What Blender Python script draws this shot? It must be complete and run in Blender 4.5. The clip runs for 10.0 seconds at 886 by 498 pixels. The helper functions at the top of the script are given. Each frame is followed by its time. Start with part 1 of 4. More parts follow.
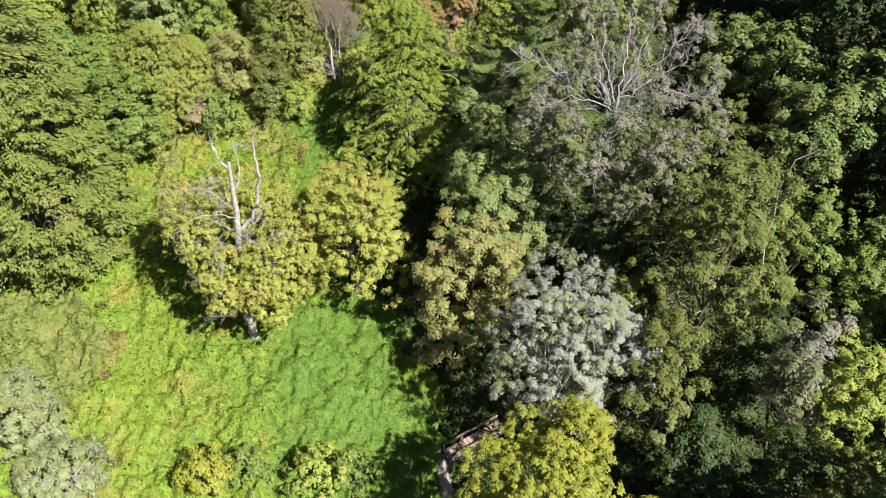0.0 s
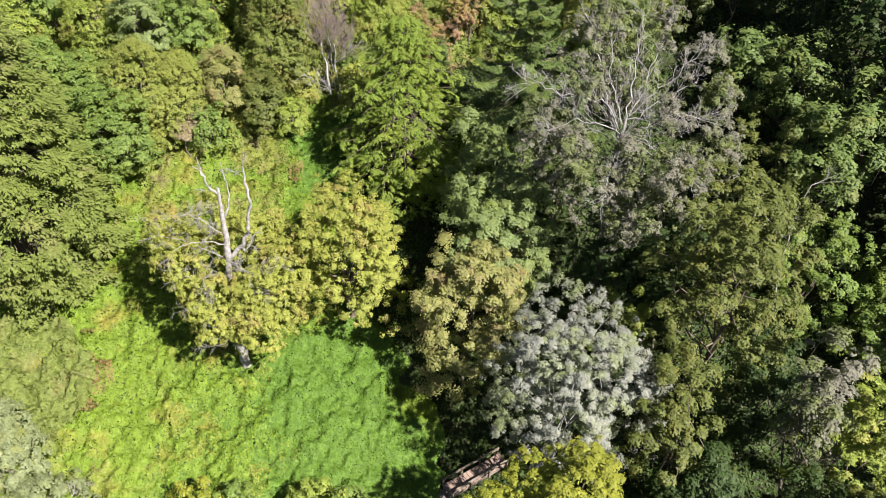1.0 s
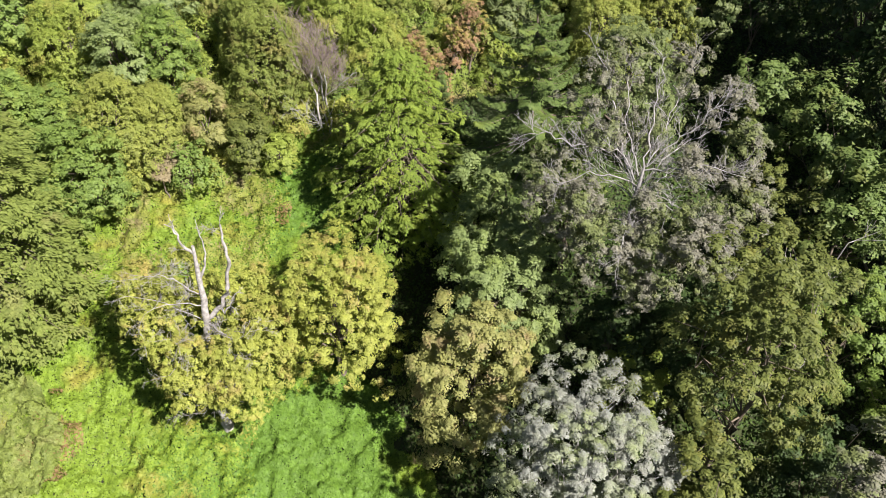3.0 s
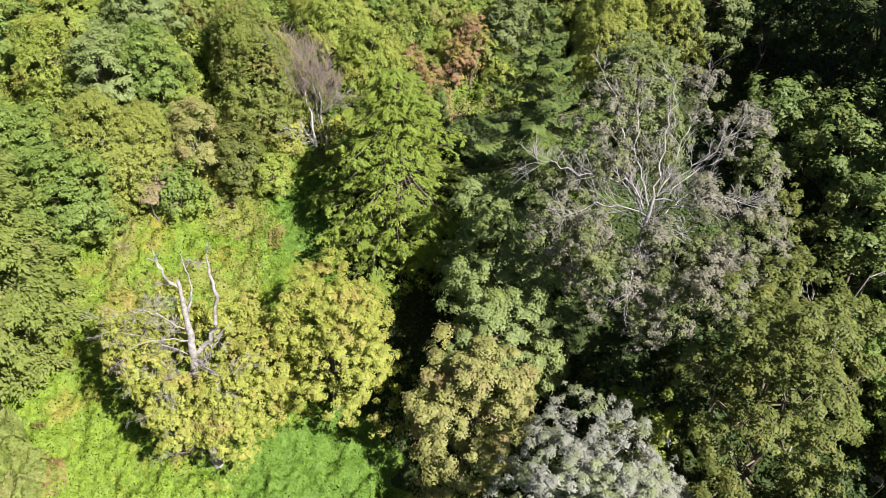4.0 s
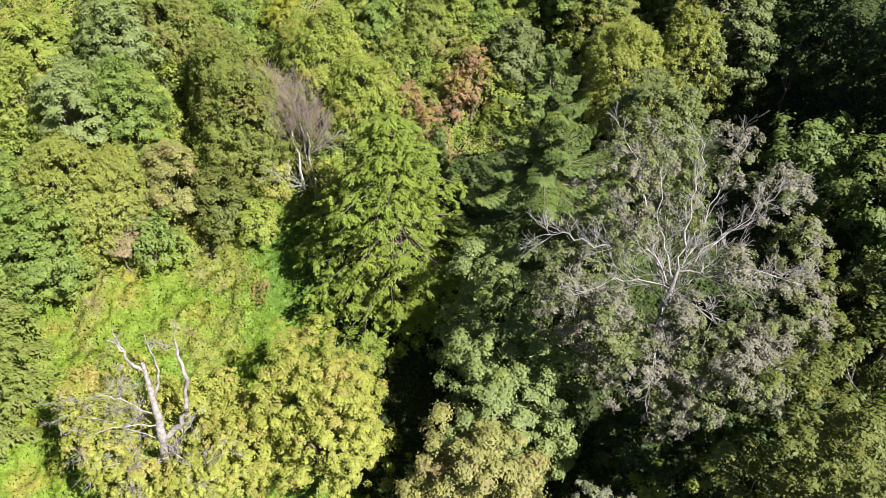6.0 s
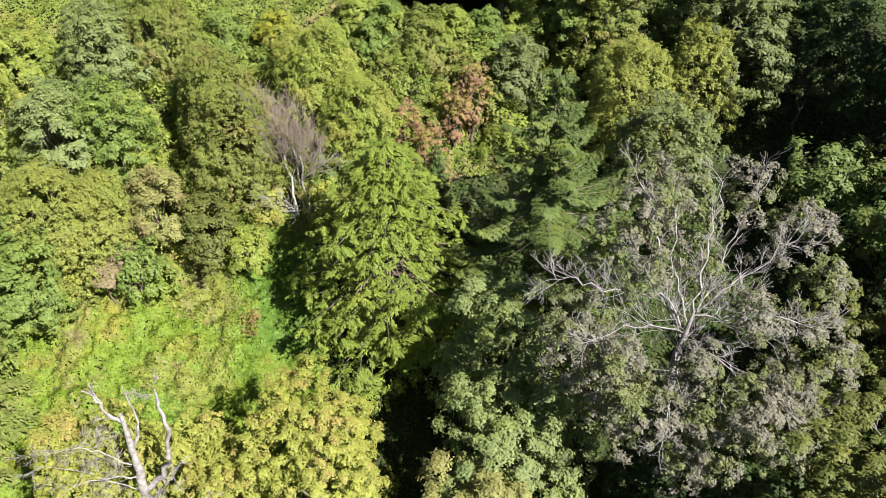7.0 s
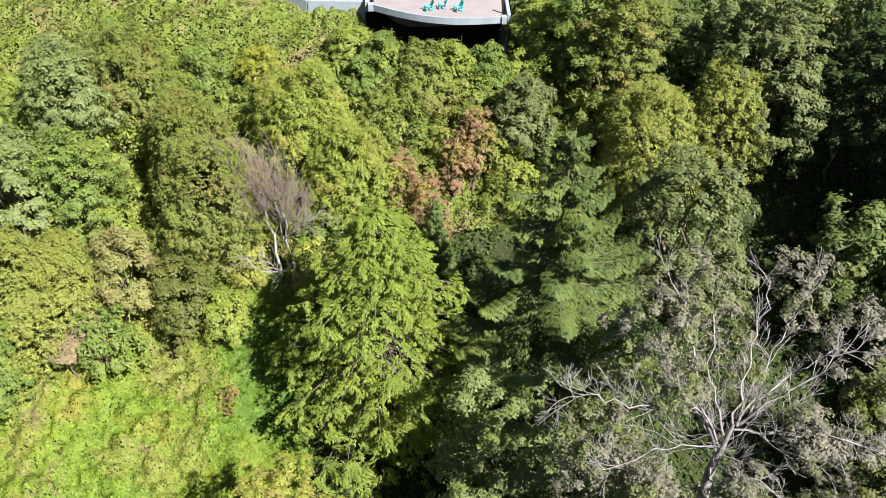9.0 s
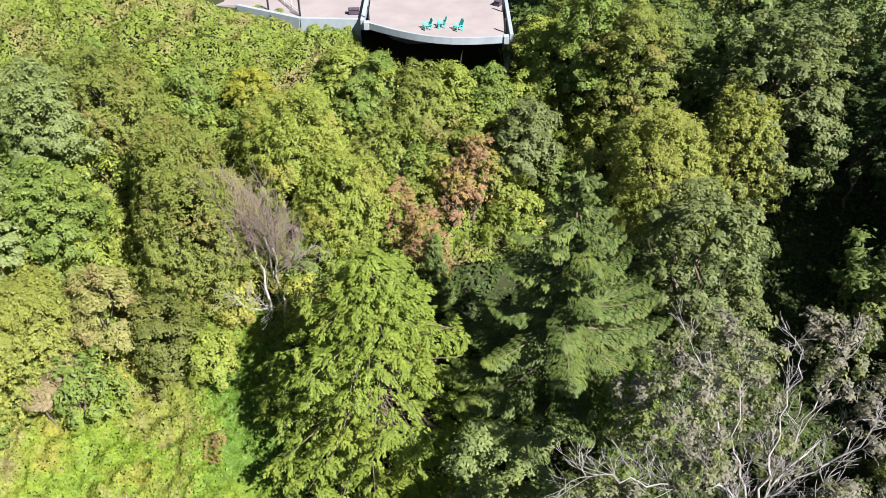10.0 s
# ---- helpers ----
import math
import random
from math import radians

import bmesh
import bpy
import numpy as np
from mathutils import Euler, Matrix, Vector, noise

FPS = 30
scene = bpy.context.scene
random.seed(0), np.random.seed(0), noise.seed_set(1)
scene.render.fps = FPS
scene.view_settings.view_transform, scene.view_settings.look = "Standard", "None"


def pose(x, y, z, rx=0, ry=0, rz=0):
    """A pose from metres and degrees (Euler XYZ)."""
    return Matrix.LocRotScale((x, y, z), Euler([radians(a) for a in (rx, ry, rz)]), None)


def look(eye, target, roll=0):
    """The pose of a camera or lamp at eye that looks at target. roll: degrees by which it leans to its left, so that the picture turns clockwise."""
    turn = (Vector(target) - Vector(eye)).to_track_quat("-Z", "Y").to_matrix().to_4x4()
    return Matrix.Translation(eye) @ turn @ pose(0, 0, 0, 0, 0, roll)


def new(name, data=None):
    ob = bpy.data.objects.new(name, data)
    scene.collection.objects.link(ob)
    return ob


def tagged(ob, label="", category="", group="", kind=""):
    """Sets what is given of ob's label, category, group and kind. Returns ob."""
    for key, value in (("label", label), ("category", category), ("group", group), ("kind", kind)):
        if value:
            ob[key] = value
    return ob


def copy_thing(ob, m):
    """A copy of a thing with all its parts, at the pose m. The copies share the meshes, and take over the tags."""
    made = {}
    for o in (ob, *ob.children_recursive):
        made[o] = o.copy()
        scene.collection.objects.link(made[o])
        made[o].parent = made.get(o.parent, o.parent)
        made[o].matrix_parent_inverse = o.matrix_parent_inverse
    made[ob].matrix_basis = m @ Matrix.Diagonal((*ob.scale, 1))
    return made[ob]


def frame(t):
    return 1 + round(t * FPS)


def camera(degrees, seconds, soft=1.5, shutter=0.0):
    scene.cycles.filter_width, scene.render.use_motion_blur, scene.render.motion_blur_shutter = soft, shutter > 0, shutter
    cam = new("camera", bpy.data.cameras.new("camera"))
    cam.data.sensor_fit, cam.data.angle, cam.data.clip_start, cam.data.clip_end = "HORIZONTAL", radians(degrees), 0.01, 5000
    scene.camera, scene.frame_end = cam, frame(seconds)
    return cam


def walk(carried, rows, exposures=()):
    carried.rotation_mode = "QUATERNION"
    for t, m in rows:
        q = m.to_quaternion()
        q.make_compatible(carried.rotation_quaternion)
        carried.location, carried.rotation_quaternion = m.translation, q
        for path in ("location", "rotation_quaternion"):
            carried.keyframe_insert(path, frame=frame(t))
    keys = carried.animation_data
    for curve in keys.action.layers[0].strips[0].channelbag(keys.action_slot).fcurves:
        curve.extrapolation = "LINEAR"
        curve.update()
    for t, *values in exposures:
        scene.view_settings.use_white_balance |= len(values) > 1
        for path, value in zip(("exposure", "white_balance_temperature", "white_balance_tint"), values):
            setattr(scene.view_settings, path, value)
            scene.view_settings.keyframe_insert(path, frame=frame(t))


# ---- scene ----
# A drone flies level and steadily forward over a wooded slope, looking down at one fixed angle.
cam = camera(58.5, 10.0, soft=0.6)
EYE, PITCH, LENGTH = 40.0, -38.3, 26.0


def along(t):
    """Share of the flight done at t seconds; it gains a little speed."""
    u = t / 10.0
    return u - u * (1 - u) * (0.072 - 0.087 * (0.5 - u))


walk(cam, [(0.5 * k, pose(0.0152 * LENGTH * along(0.5 * k), LENGTH * along(0.5 * k), EYE, 90 + PITCH, 0, 0)) for k in range(21)])

# ---- light ----
SUN = Vector((0.65, -0.61, 0.97)).normalized()
world = bpy.data.worlds.new("sky")
scene.world = world
world.use_nodes = True
sky = world.node_tree.nodes.new("ShaderNodeTexSky")
sky.sky_type, sky.sun_disc = "NISHITA", False
sky.sun_elevation, sky.sun_rotation = math.asin(SUN.z), math.atan2(SUN.x, SUN.y)
back = world.node_tree.nodes["Background"]
back.inputs["Strength"].default_value = 0.025
world.node_tree.links.new(sky.outputs[0], back.inputs["Color"])
sun = new("sun", bpy.data.lights.new("sun", "SUN"))
sun.data.energy, sun.data.angle, sun.data.color = 5.0, radians(0.53), (1.0, 0.93, 0.865)
sun.matrix_world = look(SUN * 150, (0, 0, 0))
scene.view_settings.exposure = 1.69


# ---- materials ----
def nodes_of(name):
    m = bpy.data.materials.new(name)
    m.use_nodes = True
    t = m.node_tree
    return m, t, t.nodes["Principled BSDF"], t.nodes["Material Output"]


def ramp(t, stops):
    r = t.nodes.new("ShaderNodeValToRGB")
    e = r.color_ramp.elements
    while len(e) < len(stops):
        e.new(0.5)
    for k, (at, col) in enumerate(stops):
        e[k].position, e[k].color = at, (*col, 1)
    return r


def noise_node(t, scale, detail=4.0):
    tc, n = t.nodes.new("ShaderNodeTexCoord"), t.nodes.new("ShaderNodeTexNoise")
    n.inputs["Scale"].default_value, n.inputs["Detail"].default_value, n.inputs["Roughness"].default_value = scale, detail, 0.6
    t.links.new(tc.outputs["Object"], n.inputs["Vector"])
    return n


def leaf_material(name, dark, mid, light, turned=None, patch=0.35, gloss=0.35, through_light=0.4, share=(0.52, 0.68)):
    """Leaves: every leaf its own shade, and patches of turned colour through the crown."""
    m, t, p, out = nodes_of(name)
    geo = t.nodes.new("ShaderNodeNewGeometry")
    r = ramp(t, [(0.0, [0.6 * c + 0.4 * k for c, k in zip(dark, mid)]), (0.5, mid), (1.0, [0.6 * c + 0.4 * k for c, k in zip(light, mid)])])
    t.links.new(geo.outputs["Random Per Island"], r.inputs[0])
    col = r.outputs[0]
    if turned:
        n = noise_node(t, patch, 3.0)
        k = ramp(t, [(share[0], (0, 0, 0)), (share[1], (1, 1, 1))])
        t.links.new(n.outputs["Fac"], k.inputs[0])
        mix = t.nodes.new("ShaderNodeMix")
        mix.data_type = "RGBA"
        t.links.new(k.outputs[0], mix.inputs["Factor"])
        t.links.new(col, mix.inputs["A"])
        bright = t.nodes.new("ShaderNodeMix")
        bright.data_type, bright.blend_type = "RGBA", "MULTIPLY"
        bright.inputs["Factor"].default_value = 1.0
        shade = ramp(t, [(0.0, (0.82, 0.82, 0.82)), (1.0, (1.15, 1.15, 1.15))])
        t.links.new(geo.outputs["Random Per Island"], shade.inputs[0])
        bright.inputs["A"].default_value = (*turned, 1)
        t.links.new(shade.outputs[0], bright.inputs["B"])
        t.links.new(bright.outputs["Result"], mix.inputs["B"])
        col = mix.outputs["Result"]
    tuft = noise_node(t, 2.2, 3.0)
    tone = ramp(t, [(0.32, (0.8, 0.82, 0.84)), (0.5, (1.0, 1.0, 1.0)), (0.68, (1.17, 1.16, 1.08))])
    t.links.new(tuft.outputs["Fac"], tone.inputs[0])
    varied = t.nodes.new("ShaderNodeMix")
    varied.data_type, varied.blend_type = "RGBA", "MULTIPLY"
    varied.inputs["Factor"].default_value = 1.0
    t.links.new(col, varied.inputs["A"])
    t.links.new(tone.outputs[0], varied.inputs["B"])
    col = varied.outputs["Result"]
    t.links.new(col, p.inputs["Base Color"])
    p.inputs["Roughness"].default_value = 0.58
    p.inputs["Specular IOR Level"].default_value = gloss
    tr = t.nodes.new("ShaderNodeBsdfTranslucent")
    warm = t.nodes.new("ShaderNodeMix")
    warm.data_type, warm.blend_type = "RGBA", "MULTIPLY"
    warm.inputs["Factor"].default_value = 1.0
    warm.inputs["B"].default_value = (1.16, 1.16, 0.92, 1)
    t.links.new(col, warm.inputs["A"])
    t.links.new(warm.outputs["Result"], tr.inputs["Color"])
    ms = t.nodes.new("ShaderNodeMixShader")
    ms.inputs[0].default_value = through_light
    t.links.new(p.outputs[0], ms.inputs[1])
    t.links.new(tr.outputs[0], ms.inputs[2])
    t.links.new(ms.outputs[0], out.inputs["Surface"])
    return m


def plain_material(name, dark, light, scale=3.0, rough=0.8, bump=0.3, fine=20.0, metal=0.0, spec=0.3):
    m, t, p, out = nodes_of(name)
    n = noise_node(t, scale, 6.0)
    r = ramp(t, [(0.3, dark), (0.7, light)])
    t.links.new(n.outputs["Fac"], r.inputs[0])
    t.links.new(r.outputs[0], p.inputs["Base Color"])
    p.inputs["Roughness"].default_value, p.inputs["Metallic"].default_value = rough, metal
    p.inputs["Specular IOR Level"].default_value = spec
    f = noise_node(t, fine, 5.0)
    b = t.nodes.new("ShaderNodeBump")
    b.inputs["Strength"].default_value, b.inputs["Distance"].default_value = bump, 0.03
    t.links.new(f.outputs["Fac"], b.inputs["Height"])
    t.links.new(b.outputs[0], p.inputs["Normal"])
    return m


LEAF = {}
LEAF["ivy"] = leaf_material("ivy_leaves", (0.074, 0.14, 0.02), (0.109, 0.197, 0.028), (0.149, 0.252, 0.043), (0.172, 0.24, 0.028), 0.14, 0.25)
LEAF["bramble"] = leaf_material("bramble_leaves", (0.13, 0.175, 0.0317), (0.175, 0.235, 0.0439), (0.225, 0.285, 0.0671), (0.255, 0.215, 0.104), 0.45, 0.25, share=(0.5, 0.72))
LEAF["lime"] = leaf_material("lime_vine_leaves", (0.118, 0.182, 0.02), (0.163, 0.243, 0.0285), (0.21, 0.294, 0.0457), (0.235, 0.23, 0.0476), 0.4, 0.25)
LEAF["dry"] = leaf_material("dry_bramble_leaves", (0.155, 0.178, 0.036), (0.208, 0.235, 0.05), (0.268, 0.29, 0.076), (0.235, 0.19, 0.11), 0.7, 0.25, share=(0.5, 0.68))
LEAF["rust"] = leaf_material("rusty_bracken", (0.17, 0.115, 0.05), (0.225, 0.155, 0.07), (0.28, 0.2, 0.1), (0.15, 0.2, 0.05), 0.9, 0.2)
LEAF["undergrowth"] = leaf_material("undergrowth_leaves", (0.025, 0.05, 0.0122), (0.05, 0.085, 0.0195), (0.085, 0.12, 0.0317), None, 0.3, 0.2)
LEAF["green"] = leaf_material("green_leaves", (0.098, 0.148, 0.033), (0.144, 0.21, 0.048), (0.197, 0.27, 0.074), (0.2, 0.245, 0.05), 0.4, 0.25)
# A green darkened in its colour to stand for shade under taller trees.
LEAF["shade_green"] = leaf_material("shade_green_leaves", (0.0288, 0.0495, 0.0143), (0.045, 0.0765, 0.022), (0.0675, 0.103, 0.0329), (0.0675, 0.081, 0.0242), 0.4, 0.25)
LEAF["forest"] = leaf_material("forest_leaves", (0.072, 0.112, 0.032), (0.117, 0.168, 0.048), (0.175, 0.232, 0.075), (0.16, 0.175, 0.05), 0.4, 0.3)
LEAF["yellow_green"] = leaf_material("yellow_green_leaves", (0.152, 0.198, 0.036), (0.215, 0.27, 0.052), (0.285, 0.337, 0.08), (0.28, 0.27, 0.07), 0.5, 0.25)
LEAF["gold_green"] = leaf_material("gold_green_leaves", (0.182, 0.206, 0.041), (0.258, 0.284, 0.058), (0.332, 0.355, 0.09), (0.305, 0.255, 0.085), 0.6, 0.25)
LEAF["olive_gold"] = leaf_material("olive_gold_leaves", (0.16, 0.184, 0.04), (0.222, 0.25, 0.058), (0.285, 0.315, 0.084), (0.19, 0.236, 0.052), 0.5, 0.25)
LEAF["yellow"] = leaf_material("yellow_leaves", (0.172, 0.195, 0.026), (0.238, 0.255, 0.036), (0.31, 0.315, 0.054), (0.154, 0.2, 0.034), 0.5, 0.25)
LEAF["olive"] = leaf_material("olive_leaves", (0.114, 0.146, 0.032), (0.163, 0.2, 0.045), (0.218, 0.258, 0.068), (0.215, 0.19, 0.064), 0.5, 0.25)
LEAF["tan"] = leaf_material("tan_green_leaves", (0.166, 0.177, 0.062), (0.236, 0.242, 0.084), (0.31, 0.31, 0.12), (0.262, 0.2, 0.105), 0.6, 0.25)
LEAF["brown"] = leaf_material("brown_leaves", (0.18, 0.148, 0.0854), (0.24, 0.2, 0.122), (0.31, 0.262, 0.165), (0.198, 0.22, 0.0671), 0.7, 0.2)
LEAF["red"] = leaf_material("russet_leaves", (0.209, 0.135, 0.0821), (0.281, 0.177, 0.112), (0.352, 0.231, 0.14), (0.286, 0.254, 0.0676), 0.6, 0.2, share=(0.48, 0.62))
LEAF["silver"] = leaf_material("silver_leaves", (0.138, 0.146, 0.127), (0.210, 0.220, 0.192), (0.300, 0.308, 0.283), (0.174, 0.206, 0.096), 0.4, 0.4, 0.25, share=(0.48, 0.62))
LEAF["grey_green"] = leaf_material("grey_green_leaves", (0.122, 0.167, 0.056), (0.177, 0.228, 0.084), (0.245, 0.297, 0.125), (0.175, 0.222, 0.056), 0.4, 0.3)
LEAF["muted"] = leaf_material("muted_green_leaves", (0.088, 0.118, 0.041), (0.129, 0.162, 0.062), (0.18, 0.213, 0.092), (0.118, 0.155, 0.04), 0.4, 0.3)
LEAF["withered"] = leaf_material("withered_leaves", (0.121, 0.117, 0.094), (0.185, 0.180, 0.143), (0.270, 0.262, 0.220), (0.143, 0.170, 0.066), 0.55, 0.25, share=(0.46, 0.58))
LEAF["dull_olive"] = leaf_material("dull_olive_leaves", (0.068, 0.086, 0.023), (0.115, 0.138, 0.036), (0.171, 0.193, 0.054), (0.158, 0.160, 0.041), 0.5, 0.25)
LEAF["pale"] = leaf_material("pale_leaves", (0.15, 0.18, 0.085), (0.21, 0.245, 0.12), (0.285, 0.31, 0.17), (0.18, 0.2, 0.06), 0.6, 0.25)
LEAF["cedar"] = leaf_material("cedar_sprays", (0.119, 0.174, 0.033), (0.187, 0.255, 0.047), (0.257, 0.330, 0.068), (0.227, 0.277, 0.047), 0.35, 0.2, 0.46)
LEAF["fir"] = leaf_material("fir_needles", (0.056, 0.086, 0.026), (0.094, 0.138, 0.04), (0.14, 0.19, 0.058), (0.13, 0.168, 0.036), 0.4, 0.2, 0.3, share=(0.5, 0.68))
LEAF["hemlock"] = leaf_material("hemlock_sprays", (0.108, 0.14, 0.034), (0.157, 0.197, 0.048), (0.212, 0.254, 0.07), (0.2, 0.21, 0.075), 0.4, 0.2)
BARK = plain_material("brown_bark", (0.07, 0.055, 0.04), (0.17, 0.14, 0.11), 4.0, 0.9, 0.8)
DEAD = plain_material("bleached_dead_wood", (0.14, 0.13, 0.125), (0.37, 0.35, 0.34), 5.0, 0.8, 0.5)
GREYWOOD = plain_material("grey_bark", (0.165, 0.158, 0.16), (0.35, 0.337, 0.338), 3.0, 0.85, 0.5)
BIRCH = plain_material("birch_bark", (0.26, 0.245, 0.235), (0.5, 0.475, 0.46), 5.0, 0.7, 0.3)
TWIG = plain_material("reddish_twigs", (0.17, 0.13, 0.122), (0.29, 0.232, 0.222), 4.0, 0.85, 0.3)
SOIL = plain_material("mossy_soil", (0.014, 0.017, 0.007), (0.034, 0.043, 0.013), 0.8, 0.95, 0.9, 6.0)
PAVING = plain_material("pinkish_concrete", (0.19, 0.17, 0.178), (0.24, 0.217, 0.226), 0.6, 0.85, 0.15, 30.0)
FASCIA = plain_material("pale_painted_board", (0.195, 0.235, 0.28), (0.255, 0.298, 0.342), 1.5, 0.6, 0.15)
POSTMETAL = plain_material("dark_metal", (0.03, 0.03, 0.035), (0.06, 0.06, 0.07), 3.0, 0.45, 0.1, metal=0.6)
WHITE = plain_material("white_painted_metal", (0.4, 0.41, 0.42), (0.5, 0.51, 0.52), 2.0, 0.5, 0.1)
SIDING = plain_material("dark_stained_boards", (0.02, 0.02, 0.024), (0.04, 0.04, 0.045), 2.0, 0.8, 0.4)
TEAL = plain_material("turquoise_plastic", (0.03, 0.34, 0.33), (0.06, 0.42, 0.4), 2.0, 0.4, 0.05, spec=0.5)
PLANK = plain_material("weathered_reddish_planks", (0.15, 0.105, 0.085), (0.27, 0.2, 0.17), 2.5, 0.85, 0.5)
BEAM = plain_material("weathered_rail_wood", (0.12, 0.095, 0.075), (0.22, 0.185, 0.15), 2.5, 0.85, 0.5)
GRAVEL = plain_material("pale_path_gravel", (0.16, 0.14, 0.13), (0.32, 0.285, 0.27), 2.0, 0.95, 0.8, 14.0)
CONCRETE = plain_material("grey_concrete", (0.3, 0.29, 0.28), (0.42, 0.41, 0.4), 1.0, 0.9, 0.4)
DARKBOX = plain_material("dark_weathered_box", (0.04, 0.03, 0.045), (0.08, 0.06, 0.09), 2.0, 0.7, 0.2)


# ---- building blocks ----
def finish(me, material, smooth=False):
    me.materials.append(material)
    if smooth:
        me.polygons.foreach_set("use_smooth", np.ones(len(me.polygons), bool))
    me.update()
    return me


def mesh_of(name, verts, quads, material, smooth=False):
    """A mesh of faces with three or four corners, from arrays."""
    me = bpy.data.meshes.new(name)
    verts, quads = np.asarray(verts, np.float32), np.asarray(quads, np.int32)
    me.vertices.add(len(verts))
    me.vertices.foreach_set("co", verts.ravel())
    me.loops.add(quads.size)
    me.loops.foreach_set("vertex_index", quads.ravel())
    me.polygons.add(len(quads))
    me.polygons.foreach_set("loop_start", np.arange(0, quads.size, quads.shape[1], dtype=np.int32))
    me.update(calc_edges=True)
    return finish(me, material, smooth)


def child(name, me, parent, label=""):
    ob = new(name, me)
    ob.parent = parent
    return tagged(ob, label) if label else ob


def part(name, bm, material, parent, label=""):
    """Links a bmesh as one mesh object under a thing or a part."""
    me = bpy.data.meshes.new(name)
    bm.to_mesh(me)
    bm.free()
    return child(name, finish(me, material), parent, label)


def unit(v):
    return v / np.maximum(np.linalg.norm(v, axis=-1, keepdims=True), 1e-6)


def leaves(name, rng, p, n, size, material, aspect=0.62, axis=None, fold=0.0):
    """One small pointed leaf blade at every point p, facing n; axis: the way that its tip points."""
    k = len(p)
    a = rng.normal(size=(k, 3)) if axis is None else axis
    n = unit(n)
    u = unit(a - n * (a * n).sum(1, keepdims=True))
    v = np.cross(n, u)
    s = (size * rng.uniform(0.7, 1.35, k))[:, None]
    verts = np.stack([p - u * s * 0.8 + v * s * aspect, p - u * s * 0.8 - v * s * aspect, p + u * s * 1.2 - n * s * fold], 1).reshape(-1, 3)
    return mesh_of(name, verts, np.arange(3 * k).reshape(-1, 3), material)


def tubes(name, limbs, material, sides=6):
    """Tapered limbs: each a line of points and their radii, joined in one mesh."""
    verts, quads, base = [], [], 0
    ang = np.arange(sides) * 2 * math.pi / sides
    for pts, radii in limbs:
        pts, radii = np.asarray(pts, float), np.asarray(radii, float)
        d = unit(np.gradient(pts, axis=0))
        ref = np.array([0.31, 0.17, 0.93]) if abs(d[0][2]) < 0.8 else np.array([1.0, 0.1, 0.05])
        a = unit(np.cross(d, ref))
        b = np.cross(d, a)
        ring = pts[:, None] + radii[:, None, None] * (np.cos(ang)[None, :, None] * a[:, None] + np.sin(ang)[None, :, None] * b[:, None])
        m = len(pts)
        verts.append(ring.reshape(-1, 3))
        for i in range(m - 1):
            for j in range(sides):
                q = (j + 1) % sides
                quads.append((base + i * sides + j, base + i * sides + q, base + (i + 1) * sides + q, base + (i + 1) * sides + j))
        base += m * sides
    return mesh_of(name, np.concatenate(verts), quads, material, True)


def bend(rng, a, b, r0, r1, steps=6, wobble=0.08, rise=0.0):
    """A wavering limb from a to b."""
    a, b = np.asarray(a, float), np.asarray(b, float)
    u = np.linspace(0, 1, steps)[:, None]
    pts = a + (b - a) * u
    pts[1:-1] += rng.normal(size=(steps - 2, 3)) * wobble * np.linalg.norm(b - a) / steps * 2
    pts[:, 2] += rise * np.sin(u[:, 0] * math.pi)
    return pts, np.linspace(r0, r1, steps)


def crooked(rng, pts, rough):
    """A line of points made finer and uneven."""
    pts = np.asarray(pts, float)
    u = np.linspace(0, len(pts) - 1, 3 * (len(pts) - 1) + 1)
    out = np.stack([np.interp(u, np.arange(len(pts)), pts[:, k]) for k in range(3)], 1)
    out[1:-1] += rng.normal(size=out[1:-1].shape) * rough
    return out


def grow(rng, at, way, length, radius, depth, out, up=0.25, fork=3, spread=0.75):
    """A bare branch that forks into finer ones."""
    n = max(4, int(length / 0.35))
    n = min(n, 9)
    pts, d = [np.asarray(at, float)], unit(np.asarray(way, float))
    for _ in range(n):
        d = unit(d + rng.normal(size=3) * 0.16 + np.array([0, 0, up * 0.12]))
        pts.append(pts[-1] + d * length / n)
    pts = np.array(pts)
    out.append((pts, np.linspace(radius, max(radius * 0.35, 0.008), n + 1)))
    if depth <= 0:
        return
    for k in range(fork):
        i = int(rng.uniform(0.3, 1.0) * n)
        side = unit(rng.normal(size=3))
        grow(rng, pts[i], unit(d + side * spread + np.array([0, 0, up])), length * rng.uniform(0.45, 0.7), radius * 0.5, depth - 1, out, up, fork, spread)


# ---- the lie of the land ----
def fade(u):
    return np.clip(u, 0, 1)


def land(x, y):
    """Height of the ground: a valley floor, a slope up to a level terrace, and a gully through it."""
    x, y = np.asarray(x, float), np.asarray(y, float)
    z = 3.4 + 0.47 * (y - 37.1)
    low = np.maximum(33 - y, 0)
    z = np.where(y < 33, 1.47 - low * 0.47 * np.exp(-low / 6), z)
    high = np.maximum(y - 68, 0)
    z = np.where(y > 68, 17.92 + 2.4 * (1 - np.exp(-high * 0.47 / 2.4)), z)
    z = z - 1.5 * np.exp(-(((x - 3) / 3.5) ** 2)) * fade((62 - y) / 10)
    z = z - 1.9 * np.exp(-(((x - 0.2) / 4.2) ** 6)) * fade((y - 67.0) / 2)
    z = z + 1.25 * fade((y - 66) / 5) * fade((-4.4 - x) / 0.8)
    z = np.where((y > 70) & (x < -4), np.minimum(z, 20.95), z)
    return z + 1.2 / (1 + np.exp(np.clip((x + 15) / 1.5, -40, 40))) * fade((y - 38) / 8)


GRID = np.random.default_rng(5).uniform(-1, 1, (64, 64))


